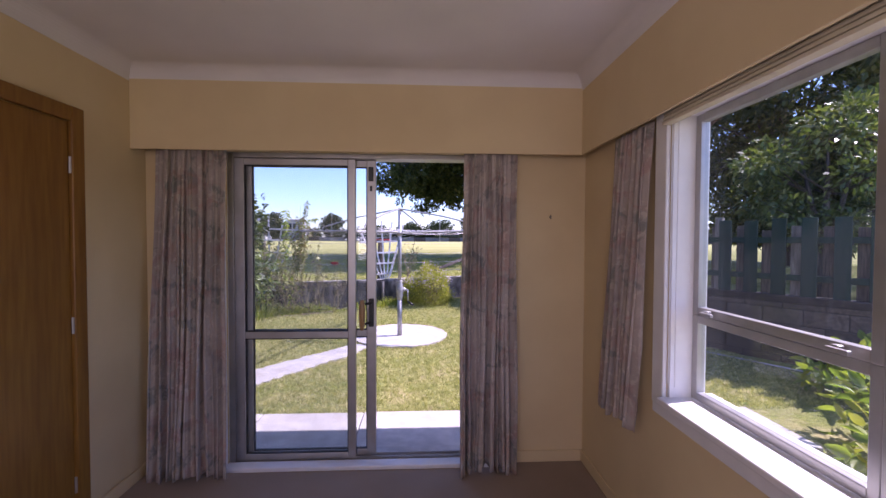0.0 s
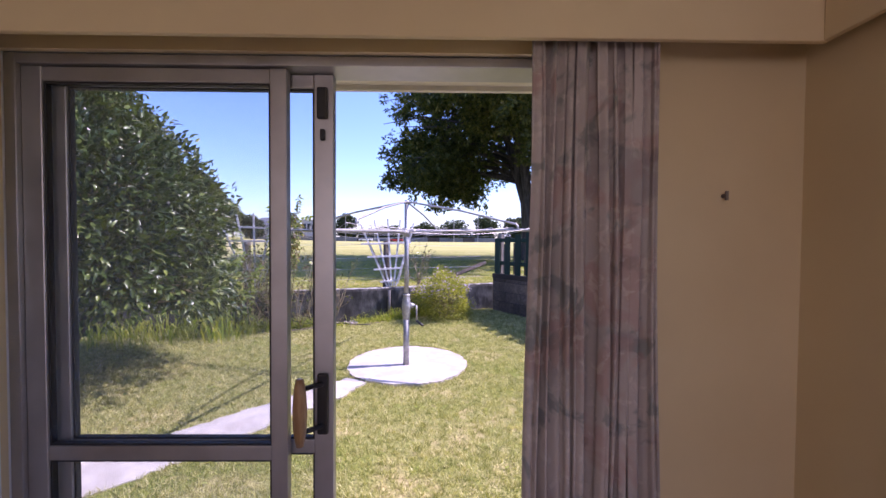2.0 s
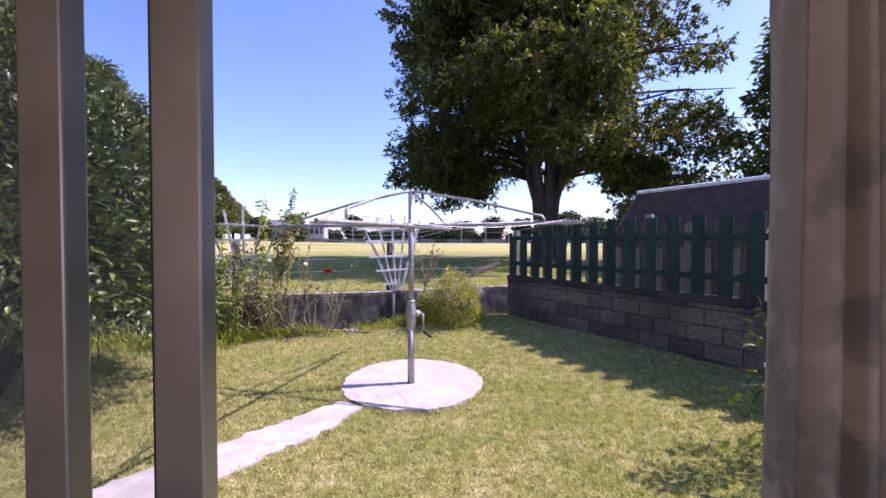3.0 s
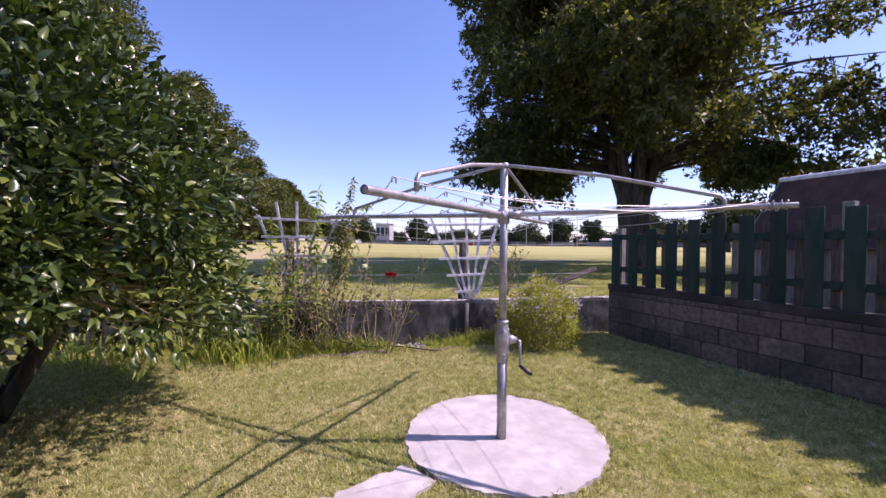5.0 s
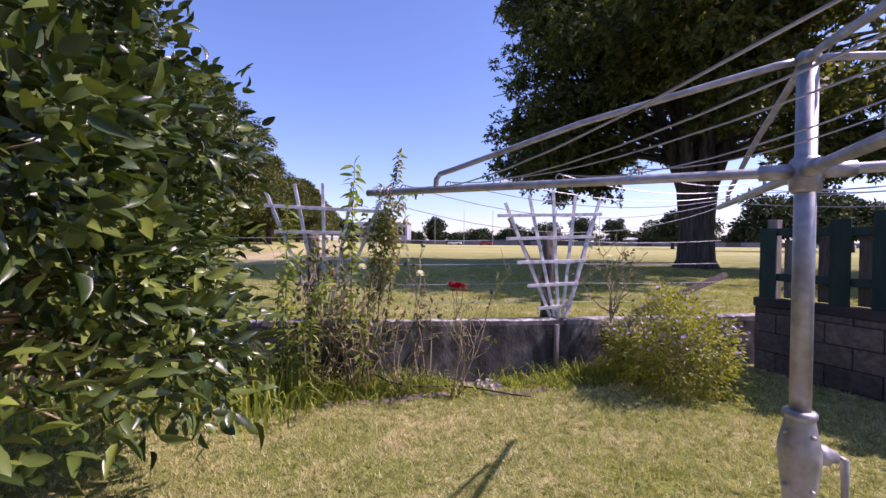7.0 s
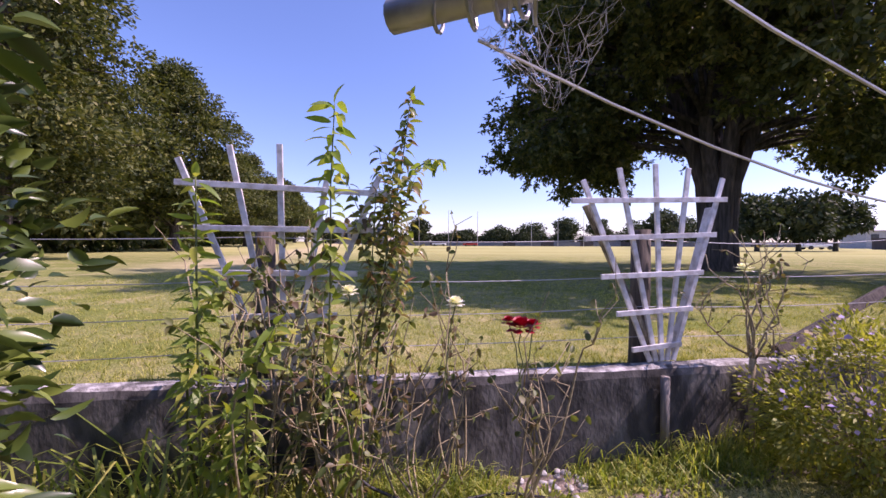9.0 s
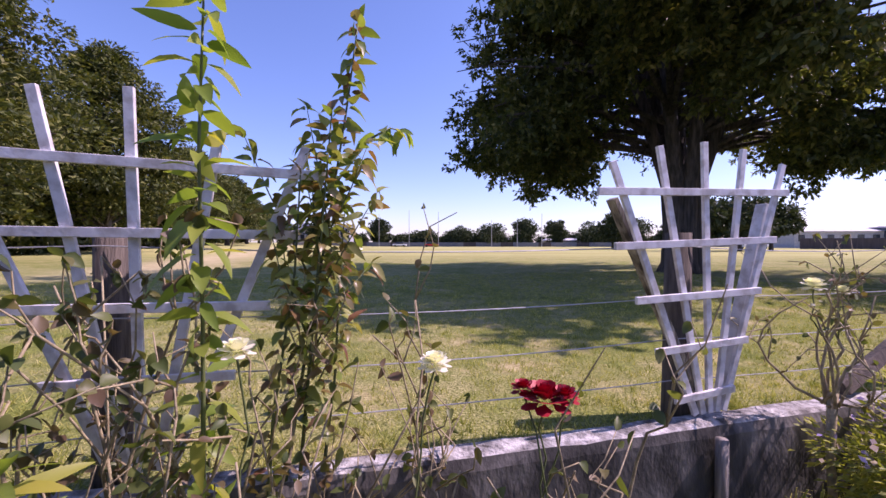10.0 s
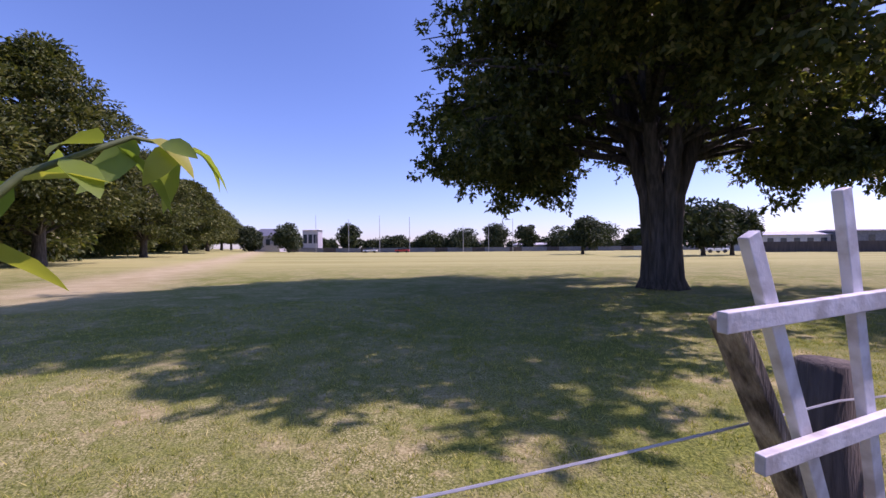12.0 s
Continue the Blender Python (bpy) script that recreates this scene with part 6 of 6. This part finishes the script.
def flower_shrub():
    rng = np.random.default_rng(17)
    t = tagged(new("shrub"), "rounded yellow-green shrub with small purple flowers", "shrub")
    cen, rad = np.array([0.12, 9.05, 0.33]), np.array([0.62, 0.55, 0.53])
    n = 90
    C = unit(rng.normal(size=(n, 3))) * rng.uniform(0.4, 1.12, (n, 1)) ** 0.5
    C *= 1 + 0.10 * np.sin(C[:, :1] * 6 + 1) + 0.08 * np.sin(C[:, 1:2] * 7)
    C = cen + C * rad * 0.9
    C = C[C[:, 2] > LAWN + 0.05]
    bm = bmesh.new()
    b = Vector((cen[0], cen[1], LAWN + 0.07))
    for c in C:
        c = Vector(c)
        tube(bm, [b + Vector(rng.normal(size=3) * 0.06) * 1.0, b.lerp(c, 0.5) + Vector((0, 0, 0.08)), c], [0.008, 0.005, 0.002], 5, cap=False)
    part("stem", bm, M_STEM, t)
    idx = np.repeat(np.arange(len(C)), 120)
    dv = unit(rng.normal(size=(len(idx), 3)))
    P = C[idx] + dv * (0.15 * rng.uniform(0.1, 1, len(idx)) ** 0.6)[:, None]
    quads("foliage", leaf_set(P, dv + unit(P - cen), 0.042, 0.016, rng), 4, L_SHRUB, t)
    f = rng.choice(len(P), 900)
    f = f[(P[f, 2] > 0.42)]
    quads("blossom", leaf_set(P[f] + unit(P[f] - cen) * 0.07, rng.normal(size=(len(f), 3)), 0.033, 0.028, rng), 4, L_PURPLE, t)


flower_shrub()


def curve_pts(p0, p1, rng, bow=0.08, n=6):
    """A gently crooked way between two points."""
    p0, p1 = Vector(p0), Vector(p1)
    b = Vector(rng.normal(size=3)) * bow * (p1 - p0).length
    return [p0.lerp(p1, t) + b * (4 * t * (1 - t)) + Vector(rng.normal(size=3)) * 0.012 * (0 < t < 1) for t in np.linspace(0, 1, n)]


def rose_bush(label, foot, canes, spread, height, leaves, seed, leaf=0.045, blooms=()):
    """Crooked thorny canes with side twigs, sparse leaves and a few blooms."""
    rng = np.random.default_rng(seed)
    t = tagged(new("rose_bush"), label, "rose bush", group="rose bushes")
    foot = Vector(foot)
    LP, LD = [], []
    for i in range(canes):
        a, r = rng.uniform(0, 2 * math.pi), spread * math.sqrt(rng.uniform(0.05, 1))
        tip = foot + Vector((math.cos(a) * r, math.sin(a) * r * 0.6, height * rng.uniform(0.55, 1.05)))
        pts = curve_pts(foot + Vector((rng.normal() * 0.03, rng.normal() * 0.03, -0.03)), tip, rng, 0.12, 8)
        cb = bmesh.new()
        tube(cb, pts, list(np.linspace(0.0078, 0.0030, 8)), 6)
        for j in range(5):
            q = pts[rng.integers(3, 8)]
            d = Vector(rng.normal(size=3)) * 0.10 + Vector((0, 0, 0.10)) + (tip - foot) * 0.06
            tw = curve_pts(q, q + d, rng, 0.15, 4)
            tube(cb, tw, [0.0035, 0.003, 0.0024, 0.0016], 5)
            for k in range(leaves):
                s = tw[rng.integers(1, 4)]
                LP.append(s)
                LD.append(rng.normal(size=3) + np.array([0, 0, -0.3]))
        part("cane", cb, M_STEM, t, smooth=True)
    leaf_mesh("foliage", [tuple(q) for q in LP], LD, leaf, leaf * 0.66, L_ROSE, rng, t, 0.3, 0.6)
    for place, size, material, words in blooms:
        bloom(place, size, material, words, t, rng)
        bm = bmesh.new()
        tube(bm, curve_pts(Vector(place) - Vector((0, 0, 0.01)), foot.lerp(Vector(place), 0.55), rng, 0.06, 6), 0.0032, 5)
        part("flower_stalk", bm, M_GSTEM, t, smooth=True)
    return t


def bloom(place, size, material, label, parent, rng):
    """Overlapping cupped petals round a heart."""
    V = []
    c = np.array(place)
    for ring, (k, tilt, r) in enumerate(((4, 1.45, 0.75), (5, 1.2, 0.9), (6, 0.85, 1.0), (7, 0.35, 1.0), (6, -0.25, 0.95))):
        for j in range(k):
            a = 2 * math.pi * j / k + ring * 0.6 + rng.uniform(-0.15, 0.15)
            o = np.array([math.cos(a), math.sin(a), 0])
            s = np.array([-math.sin(a), math.cos(a), 0])
            d = o * math.cos(tilt) + np.array([0, 0, math.sin(tilt)])
            l, w = size * 0.55 * r, size * 0.5 * r
            b = c + o * size * 0.06 * ring + np.array([0, 0, size * 0.04 * (4 - ring)])
            V.append([b, b + d * l * 0.55 + s * w * 0.6, b + d * l + s * w * 0.35 + o * size * 0.05, b + d * l * 1.08 + o * size * 0.07, b + d * l - s * w * 0.35 + o * size * 0.05, b + d * l * 0.55 - s * w * 0.6])
    quads("bloom", np.array(V), 6, material, parent, label)


_RED = [((-1.893, 8.502, 0.93), 0.095, L_RED, "deep red open rose"), ((-1.955, 8.53, 0.955), 0.05, L_RED, "deep red open rose"), ((-1.835, 8.50, 0.945), 0.055, L_RED, "deep red open rose")]
rose_bush("straggly rose bush with red blooms before the wall", wall_at(-2.15, -0.42, LAWN), 6, 0.40, 0.95, 2, 31, blooms=_RED)
rose_bush("straggly half-bare rose bush before the wall", wall_at(-2.62, -0.38, LAWN), 6, 0.45, 1.05, 4, 32, blooms=[(tuple(wall_at(-2.45, -0.40, 1.06)), 0.06, L_WHITE, "faded white rose")])
rose_bush("straggly half-bare rose bush before the wall", wall_at(-3.05, -0.30, LAWN), 15, 0.62, 1.20, 7, 33, blooms=[(tuple(wall_at(-2.98, -0.36, 1.12)), 0.058, L_WHITE, "faded white rose")])
rose_bush("straggly rose bush tangled in a trellis", wall_at(-3.45, -0.20, LAWN), 14, 0.50, 1.45, 7, 34)
rose_bush("half-bare rose bush at the foot of the wall", wall_at(-2.36, -0.14, LAWN), 4, 0.32, 1.26, 3, 35)


def standard_rose():
    rng = np.random.default_rng(36)
    t = rose_bush("small standard rose with white blooms", wall_at(-0.42, -0.10, 0.66), 9, 0.30, 0.62, 3, 37, 0.036, [((-0.38, 9.413, 1.19), 0.075, L_WHITE, "open white rose"), (tuple(wall_at(-0.30, -0.06, 1.17)), 0.05, L_WHITE, "open white rose")])
    bm = bmesh.new()
    a = wall_at(-0.47, -0.13, LAWN - 0.04)
    tube(bm, [a, a + Vector((0.01, 0, 0.3)), a + Vector((0.0, 0.01, 0.55)), wall_at(-0.42, -0.10, 0.69)], [0.021, 0.017, 0.018, 0.022], 8)
    part("stem", bm, M_STEM, t, smooth=True)


standard_rose()


def shoot(label, way, leaf, pairs, material, seed, droop=0.2, branches=(), broad=0.42):
    """A tall soft shoot whose leaves stand in pairs up the stem."""
    rng = np.random.default_rng(seed)
    t = tagged(new("climber"), label, "climbing plant", group="climbing shoots")

    def stem(pts, r, n):
        bm = bmesh.new()
        tube(bm, pts, list(np.linspace(r, r * 0.35, len(pts))), 6)
        part("stem", bm, M_GSTEM, t, smooth=True)
        P, D = [], []
        for j in range(n):
            f = 0.18 + 0.82 * j / (n - 1)
            k = min(int(f * (len(pts) - 1)), len(pts) - 2)
            g = f * (len(pts) - 1) - k
            p = pts[k].lerp(pts[k + 1], g)
            d = (pts[k + 1] - pts[k]).normalized()
            a = j * 2.1 + rng.uniform(-0.3, 0.3)
            for s in (0, math.pi):
                o = Vector((math.cos(a + s), math.sin(a + s), 0))
                P.append(p + o * 0.01)
                D.append(o * rng.uniform(0.7, 1.0) + d * 0.35 + Vector((0, 0, rng.uniform(-0.75, 0.15))))
        P.append(pts[-1]), D.append((pts[-1] - pts[-2]).normalized())
        leaf_mesh("foliage", [tuple(q) for q in P], [tuple(q) for q in D], leaf, leaf * broad, material, rng, t, droop + 0.15, 1.0, 0.16)

    pts = [Vector(p) for p in way]
    stem(pts, 0.008, pairs)
    for b, n in branches:
        stem([Vector(p) for p in b], 0.004, n)
    return t


shoot("tall yellow-green climbing shoot on a trellis", [(-2.95, 8.45, 0.0), (-2.90, 8.40, 0.6), (-2.85, 8.33, 1.2), (-2.83, 8.29, 1.65), (-2.80, 8.27, 2.04)], 0.102, 46, L_CLIMB, 51, 0.4, (), 0.46)
shoot("tall climbing shoot with drooping leaves", [wall_at(-2.95, 0.02, 0.3), wall_at(-2.86, 0.04, 0.9), wall_at(-2.76, 0.06, 1.5), wall_at(-2.69, 0.07, 1.95), wall_at(-2.65, 0.07, 2.26)], 0.068, 54, L_CLIMBR, 52, 0.5,
      [([wall_at(-2.76, 0.08, 1.45), wall_at(-2.80, 0.09, 1.7), wall_at(-2.84, 0.10, 1.92)], 10), ([wall_at(-2.84, 0.06, 1.05), wall_at(-2.92, 0.10, 1.3), wall_at(-2.94, 0.08, 1.55)], 12), ([wall_at(-2.80, 0.08, 1.3), wall_at(-2.82, 0.12, 1.52), wall_at(-2.86, 0.15, 1.70)], 9), ([wall_at(-2.84, 0.07, 1.3), wall_at(-2.98, 0.10, 1.6), wall_at(-3.06, 0.10, 1.80)], 9)], 0.6)
shoot("broad-leaved green shoot arching over the wire fence", [(-2.76, 8.76, 1.35), (-2.66, 8.88, 1.66), (-2.56, 9.00, 1.86), (-2.48, 9.09, 1.935), (-2.43, 9.14, 1.93)], 0.098, 9, L_CLIMB, 61, 0.45, (), 0.46)
shoot("dense tangle of green and reddish rose leaves", [(-2.74, 8.70, 0.55), (-2.70, 8.70, 1.0), (-2.66, 8.71, 1.45), (-2.63, 8.74, 1.90)], 0.060, 46, L_REDLEAF, 62, 0.55,
      [([(-2.70, 8.70, 1.0), (-2.60, 8.74, 1.2), (-2.50, 8.80, 1.33)], 11), ([(-2.68, 8.70, 1.2), (-2.56, 8.72, 1.42), (-2.47, 8.78, 1.60)], 12), ([(-2.67, 8.71, 1.35), (-2.72, 8.78, 1.6), (-2.78, 8.84, 1.80)], 12), ([(-2.66, 8.71, 1.4), (-2.57, 8.78, 1.62), (-2.52, 8.84, 1.80)], 11), ([(-2.72, 8.70, 0.8), (-2.62, 8.68, 1.0), (-2.56, 8.70, 1.12)], 9), ([(-2.70, 8.70, 1.05), (-2.80, 8.68, 1.3), (-2.86, 8.70, 1.52)], 12)], 0.6)
shoot("drooping reddish shoot beside a trellis", [wall_at(-2.80, 0.04, 0.4), wall_at(-2.74, 0.08, 0.9), wall_at(-2.72, 0.12, 1.3), wall_at(-2.70, 0.14, 1.56)], 0.066, 30, L_REDLEAF, 57, 0.6, (), 0.65)
shoot("drooping reddish shoot beside a trellis", [wall_at(-2.98, -0.05, 0.2), wall_at(-2.95, 0.0, 0.8), wall_at(-2.88, 0.03, 1.3), wall_at(-2.86, 0.04, 1.66)], 0.060, 34, L_REDLEAF, 58, 0.6, (), 0.65)
shoot("feathery yellow-green shoot beside a trellis", [(-3.35, 8.05, 0.0), (-3.32, 8.0, 0.6), (-3.26, 7.92, 1.1), (-3.21, 7.86, 1.63)], 0.092, 56, L_CLIMB, 53, 0.2, (), 0.33)
shoot("feathery yellow-green shoot beside a trellis", [(-3.15, 8.1, 0.0), (-3.12, 8.03, 0.4), (-3.02, 7.93, 0.8), (-2.86, 7.86, 1.04)], 0.10, 36, L_CLIMB, 54, 0.2, (), 0.34)
shoot("feathery yellow-green shoot beside a trellis", [(-3.5, 8.2, 0.0), (-3.5, 8.13, 0.5), (-3.42, 8.05, 0.9), (-3.2, 8.0, 1.22)], 0.10, 36, L_CLIMB, 59, 0.2, (), 0.34)
shoot("leafy shoot at the foot of a trellis", [(-2.75, 8.35, 0.0), (-2.72, 8.28, 0.3), (-2.68, 8.2, 0.62)], 0.10, 12, L_CLIMB, 55)
shoot("leafy shoot at the foot of a trellis", [(-3.0, 8.3, 0.0), (-2.95, 8.2, 0.35), (-2.93, 8.1, 0.75)], 0.07, 14, L_ROSE, 56, 0.2, (), 0.6)
shoot("leafy shoot at the foot of a trellis", [(-3.3, 8.2, 0.0), (-3.25, 8.1, 0.3), (-3.2, 8.02, 0.6)], 0.11, 12, L_CLIMB, 60)


def blades(name, label, pts, height, width, material, seed):
    """Short single blades, each one a narrow leaning triangle."""
    rng = np.random.default_rng(seed)
    n = len(pts)
    a = rng.uniform(0, 2 * math.pi, n)
    s = np.stack([np.cos(a), np.sin(a), np.zeros(n)], 1) * width * 0.5
    h = (height * rng.uniform(0.4, 1.2, n))[:, None]
    tip = pts + np.array([0, 0, 1.0]) * h + np.stack([rng.normal(size=n), rng.normal(size=n), np.zeros(n)], 1) * h * 0.55
    return tagged(quads(name, np.stack([pts - s, pts + s, tip], 1), 3, material), label, "grass", kind="stuff")


def lawn_points(n, seed, tuft=1, spread=0.016):
    rng = np.random.default_rng(seed)
    x, y = np.repeat(rng.uniform(-6.2, 4.2, n), tuft), np.repeat(rng.uniform(3.5, 10.1, n), tuft)
    if tuft > 1:
        x, y = x + rng.normal(size=len(x)) * spread, y + rng.normal(size=len(x)) * spread
    u, v = (x - W0.x) * WA.x + (y - W0.y) * WA.y, (x - W0.x) * WN.x + (y - W0.y) * WN.y
    fn = (x - F0.x) * FN.x + (y - F0.y) * FN.y
    ok = (v < 0) & (fn < 0) & (((x + 0.375) ** 2 + ((y - 6.47) / 1.03) ** 2) > 0.735 ** 2)
    # keep off the path
    cl = np.array(PATH_LINE)
    for a, b in zip(cl, cl[1:]):
        d = b[:2] - a[:2]
        t = np.clip(((x - a[0]) * d[0] + (y - a[1]) * d[1]) / (d @ d), 0, 1)
        ok &= np.hypot(x - a[0] - t * d[0], y - a[1] - t * d[1]) > a[2] * (1 - t) + b[2] * t - 0.015
    ok &= (y > 3.56) & (((x + 1.66) / 0.26) ** 2 + ((y - 8.87) / 0.14) ** 2 > 1)
    x, y, u, v = x[ok], y[ok], u[ok], v[ok]
    return np.stack([x, y, lawn_height(x, y) - 0.004], 1)


blades("lawn", "short mown sunlit lawn grass, partly dry", lawn_points(62000, 71, 7, 0.012), 0.042, 0.0060, L_GRASS, 72)
_g = np.random.default_rng(73)
_u, _v = np.repeat(_g.uniform(-9, 7, 18000), 7), np.repeat(0.22 + 9 * _g.uniform(0, 1, 18000) ** 1.6, 7)
_u, _v = _u + _g.normal(size=len(_u)) * 0.022, np.maximum(0.17, _v + _g.normal(size=len(_u)) * 0.022)
blades("field_grass", "rough grass of the playing field near the wall", np.stack([W0.x + WA.x * _u + WN.x * _v, W0.y + WA.y * _u + WN.y * _v, field_height(_u, _v) - 0.01], 1), 0.05, 0.008, L_FIELDGRASS, 74)

# fallen leaves and weeds on the lawn
_q = lawn_points(260, 81)
_g = np.random.default_rng(82)
tagged(quads("fallen_leaves", leaf_set(_q + np.array([0, 0, 0.022]), np.concatenate([_g.normal(size=(len(_q), 2)), np.zeros((len(_q), 1))], 1), 0.05, 0.028, _g, 0.1, 3.0, 6), 6, L_CLIMB), "dry yellow leaves fallen on the lawn", "leaves", kind="stuff")
_sp = []
for _i in range(150):
    _a = _g.uniform(0, 2 * math.pi)
    _sp.append((-0.375 + 0.765 * math.cos(_a), 6.47 + 0.79 * math.sin(_a), LAWN, _g.uniform(0.5, 1.1)))
ground_clumps("edge_grass", "longer grass growing round the edge of the pad", _sp, 12, 0.055, 0.005, L_GRASS, 83, spread=0.035, category="grass")
_sp = []
for _i in range(420):
    _u = _g.uniform(-4.4, 0.3)
    _p = wall_at(_u, -_g.uniform(0.04, 0.36 + 0.16 * max(0.0, -_u - 2.4)), LAWN)
    if ((_p.x + 1.66) / 0.30) ** 2 + ((_p.y - 8.87) / 0.16) ** 2 < 1:
        continue
    _sp.append((_p.x, _p.y, _p.z, _g.uniform(0.5, 1.2)))
ground_clumps("weeds", "low bright weeds and clover before the garden wall", _sp, 14, 0.085, 0.013, L_STRAP, 84, spread=0.10, category="weeds")
# thin black hose lying before the wall
bm = bmesh.new()
tube(bm, [wall_at(-3.2 + 0.16 * i, -0.22 - 0.12 * math.sin(i * 0.7) - 0.02 * i, LAWN + 0.05 + 0.42 * max(0, 1 - i / 6) ** 2) for i in range(12)], 0.008, 6)
tagged(part("garden_hose", bm, M_RUBBER, smooth=True), "thin black hose trailing along the garden wall", "hose")

# dry cut edge between lawn and bed
_g = np.random.default_rng(95)
_bm = bmesh.new()
_row = []
for _i in range(90):
    _u = -3.3 + 3.2 * _i / 89
    _v = -(0.35 + 0.13 * max(0.0, -_u - 2.3) - 0.05 * max(0.0, _u + 1.3)) + 0.02 * math.sin(_u * 5)
    _w = 0.035 + 0.03 * abs(math.sin(_u * 3.1)) * _g.uniform(0.5, 1.2)
    _a, _b = wall_at(_u, _v - _w), wall_at(_u, _v + _w)
    _row.append([_bm.verts.new((q.x, q.y, float(lawn_height(q.x, q.y)) + h)) for q, h in ((_a, 0.006), (_a.lerp(_b, 0.5), 0.016 + _g.uniform(0, 0.014)), (_b, 0.008))])
for _a, _b in zip(_row, _row[1:]):
    for _k in (0, 1):
        _bm.faces.new((_a[_k], _b[_k], _b[_k + 1], _a[_k + 1]))
tagged(part("soil_edge", _bm, M_SOIL), "dry crumbly soil edge between lawn and garden bed", "soil", kind="structure")

# scrap of bare stony soil in the weeds
_g = np.random.default_rng(91)
_c, _n = Vector((-1.66, 8.87, LAWN + 0.006)), 26
_V = [tuple(_c)] + [(_c.x + (0.30 * math.cos(a) * WA.x - 0.13 * math.sin(a) * WA.y) * k, _c.y + (0.30 * math.cos(a) * WA.y + 0.13 * math.sin(a) * WA.x) * k, LAWN + 0.004) for a, k in zip(np.linspace(0, 2 * math.pi, _n, endpoint=False), _g.uniform(0.75, 1.15, _n))]
_V[0] = (_c.x, _c.y, LAWN + 0.035)
tagged(raw("soil_patch", _V, [(0, 1 + i, 1 + (i + 1) % _n) for i in range(_n)], M_SOIL), "bare pinkish soil among the weeds by the wall", "soil", kind="structure")
for _i in range(22):
    bm = bmesh.new()
    bmesh.ops.create_icosphere(bm, subdivisions=2, radius=1.0)
    for v in bm.verts:
        v.co *= 1 + 0.18 * math.sin(v.co.x * 4 + _i) * math.cos(v.co.y * 3 + _i * 2)
    _s = _g.uniform(0.010, 0.026)
    bm.transform(Matrix.Translation((_c.x + _g.normal() * 0.14, _c.y + _g.normal() * 0.07, LAWN + 0.022)) @ Matrix.Rotation(_g.uniform(0, 6), 4, "Z") @ Matrix.Diagonal((_s * 1.3, _s, _s * 0.7, 1)))
    tagged(part("stone", bm, M_CONC, smooth=True), "small pale stone lying on the bare soil", "stone", group="stones on the soil")
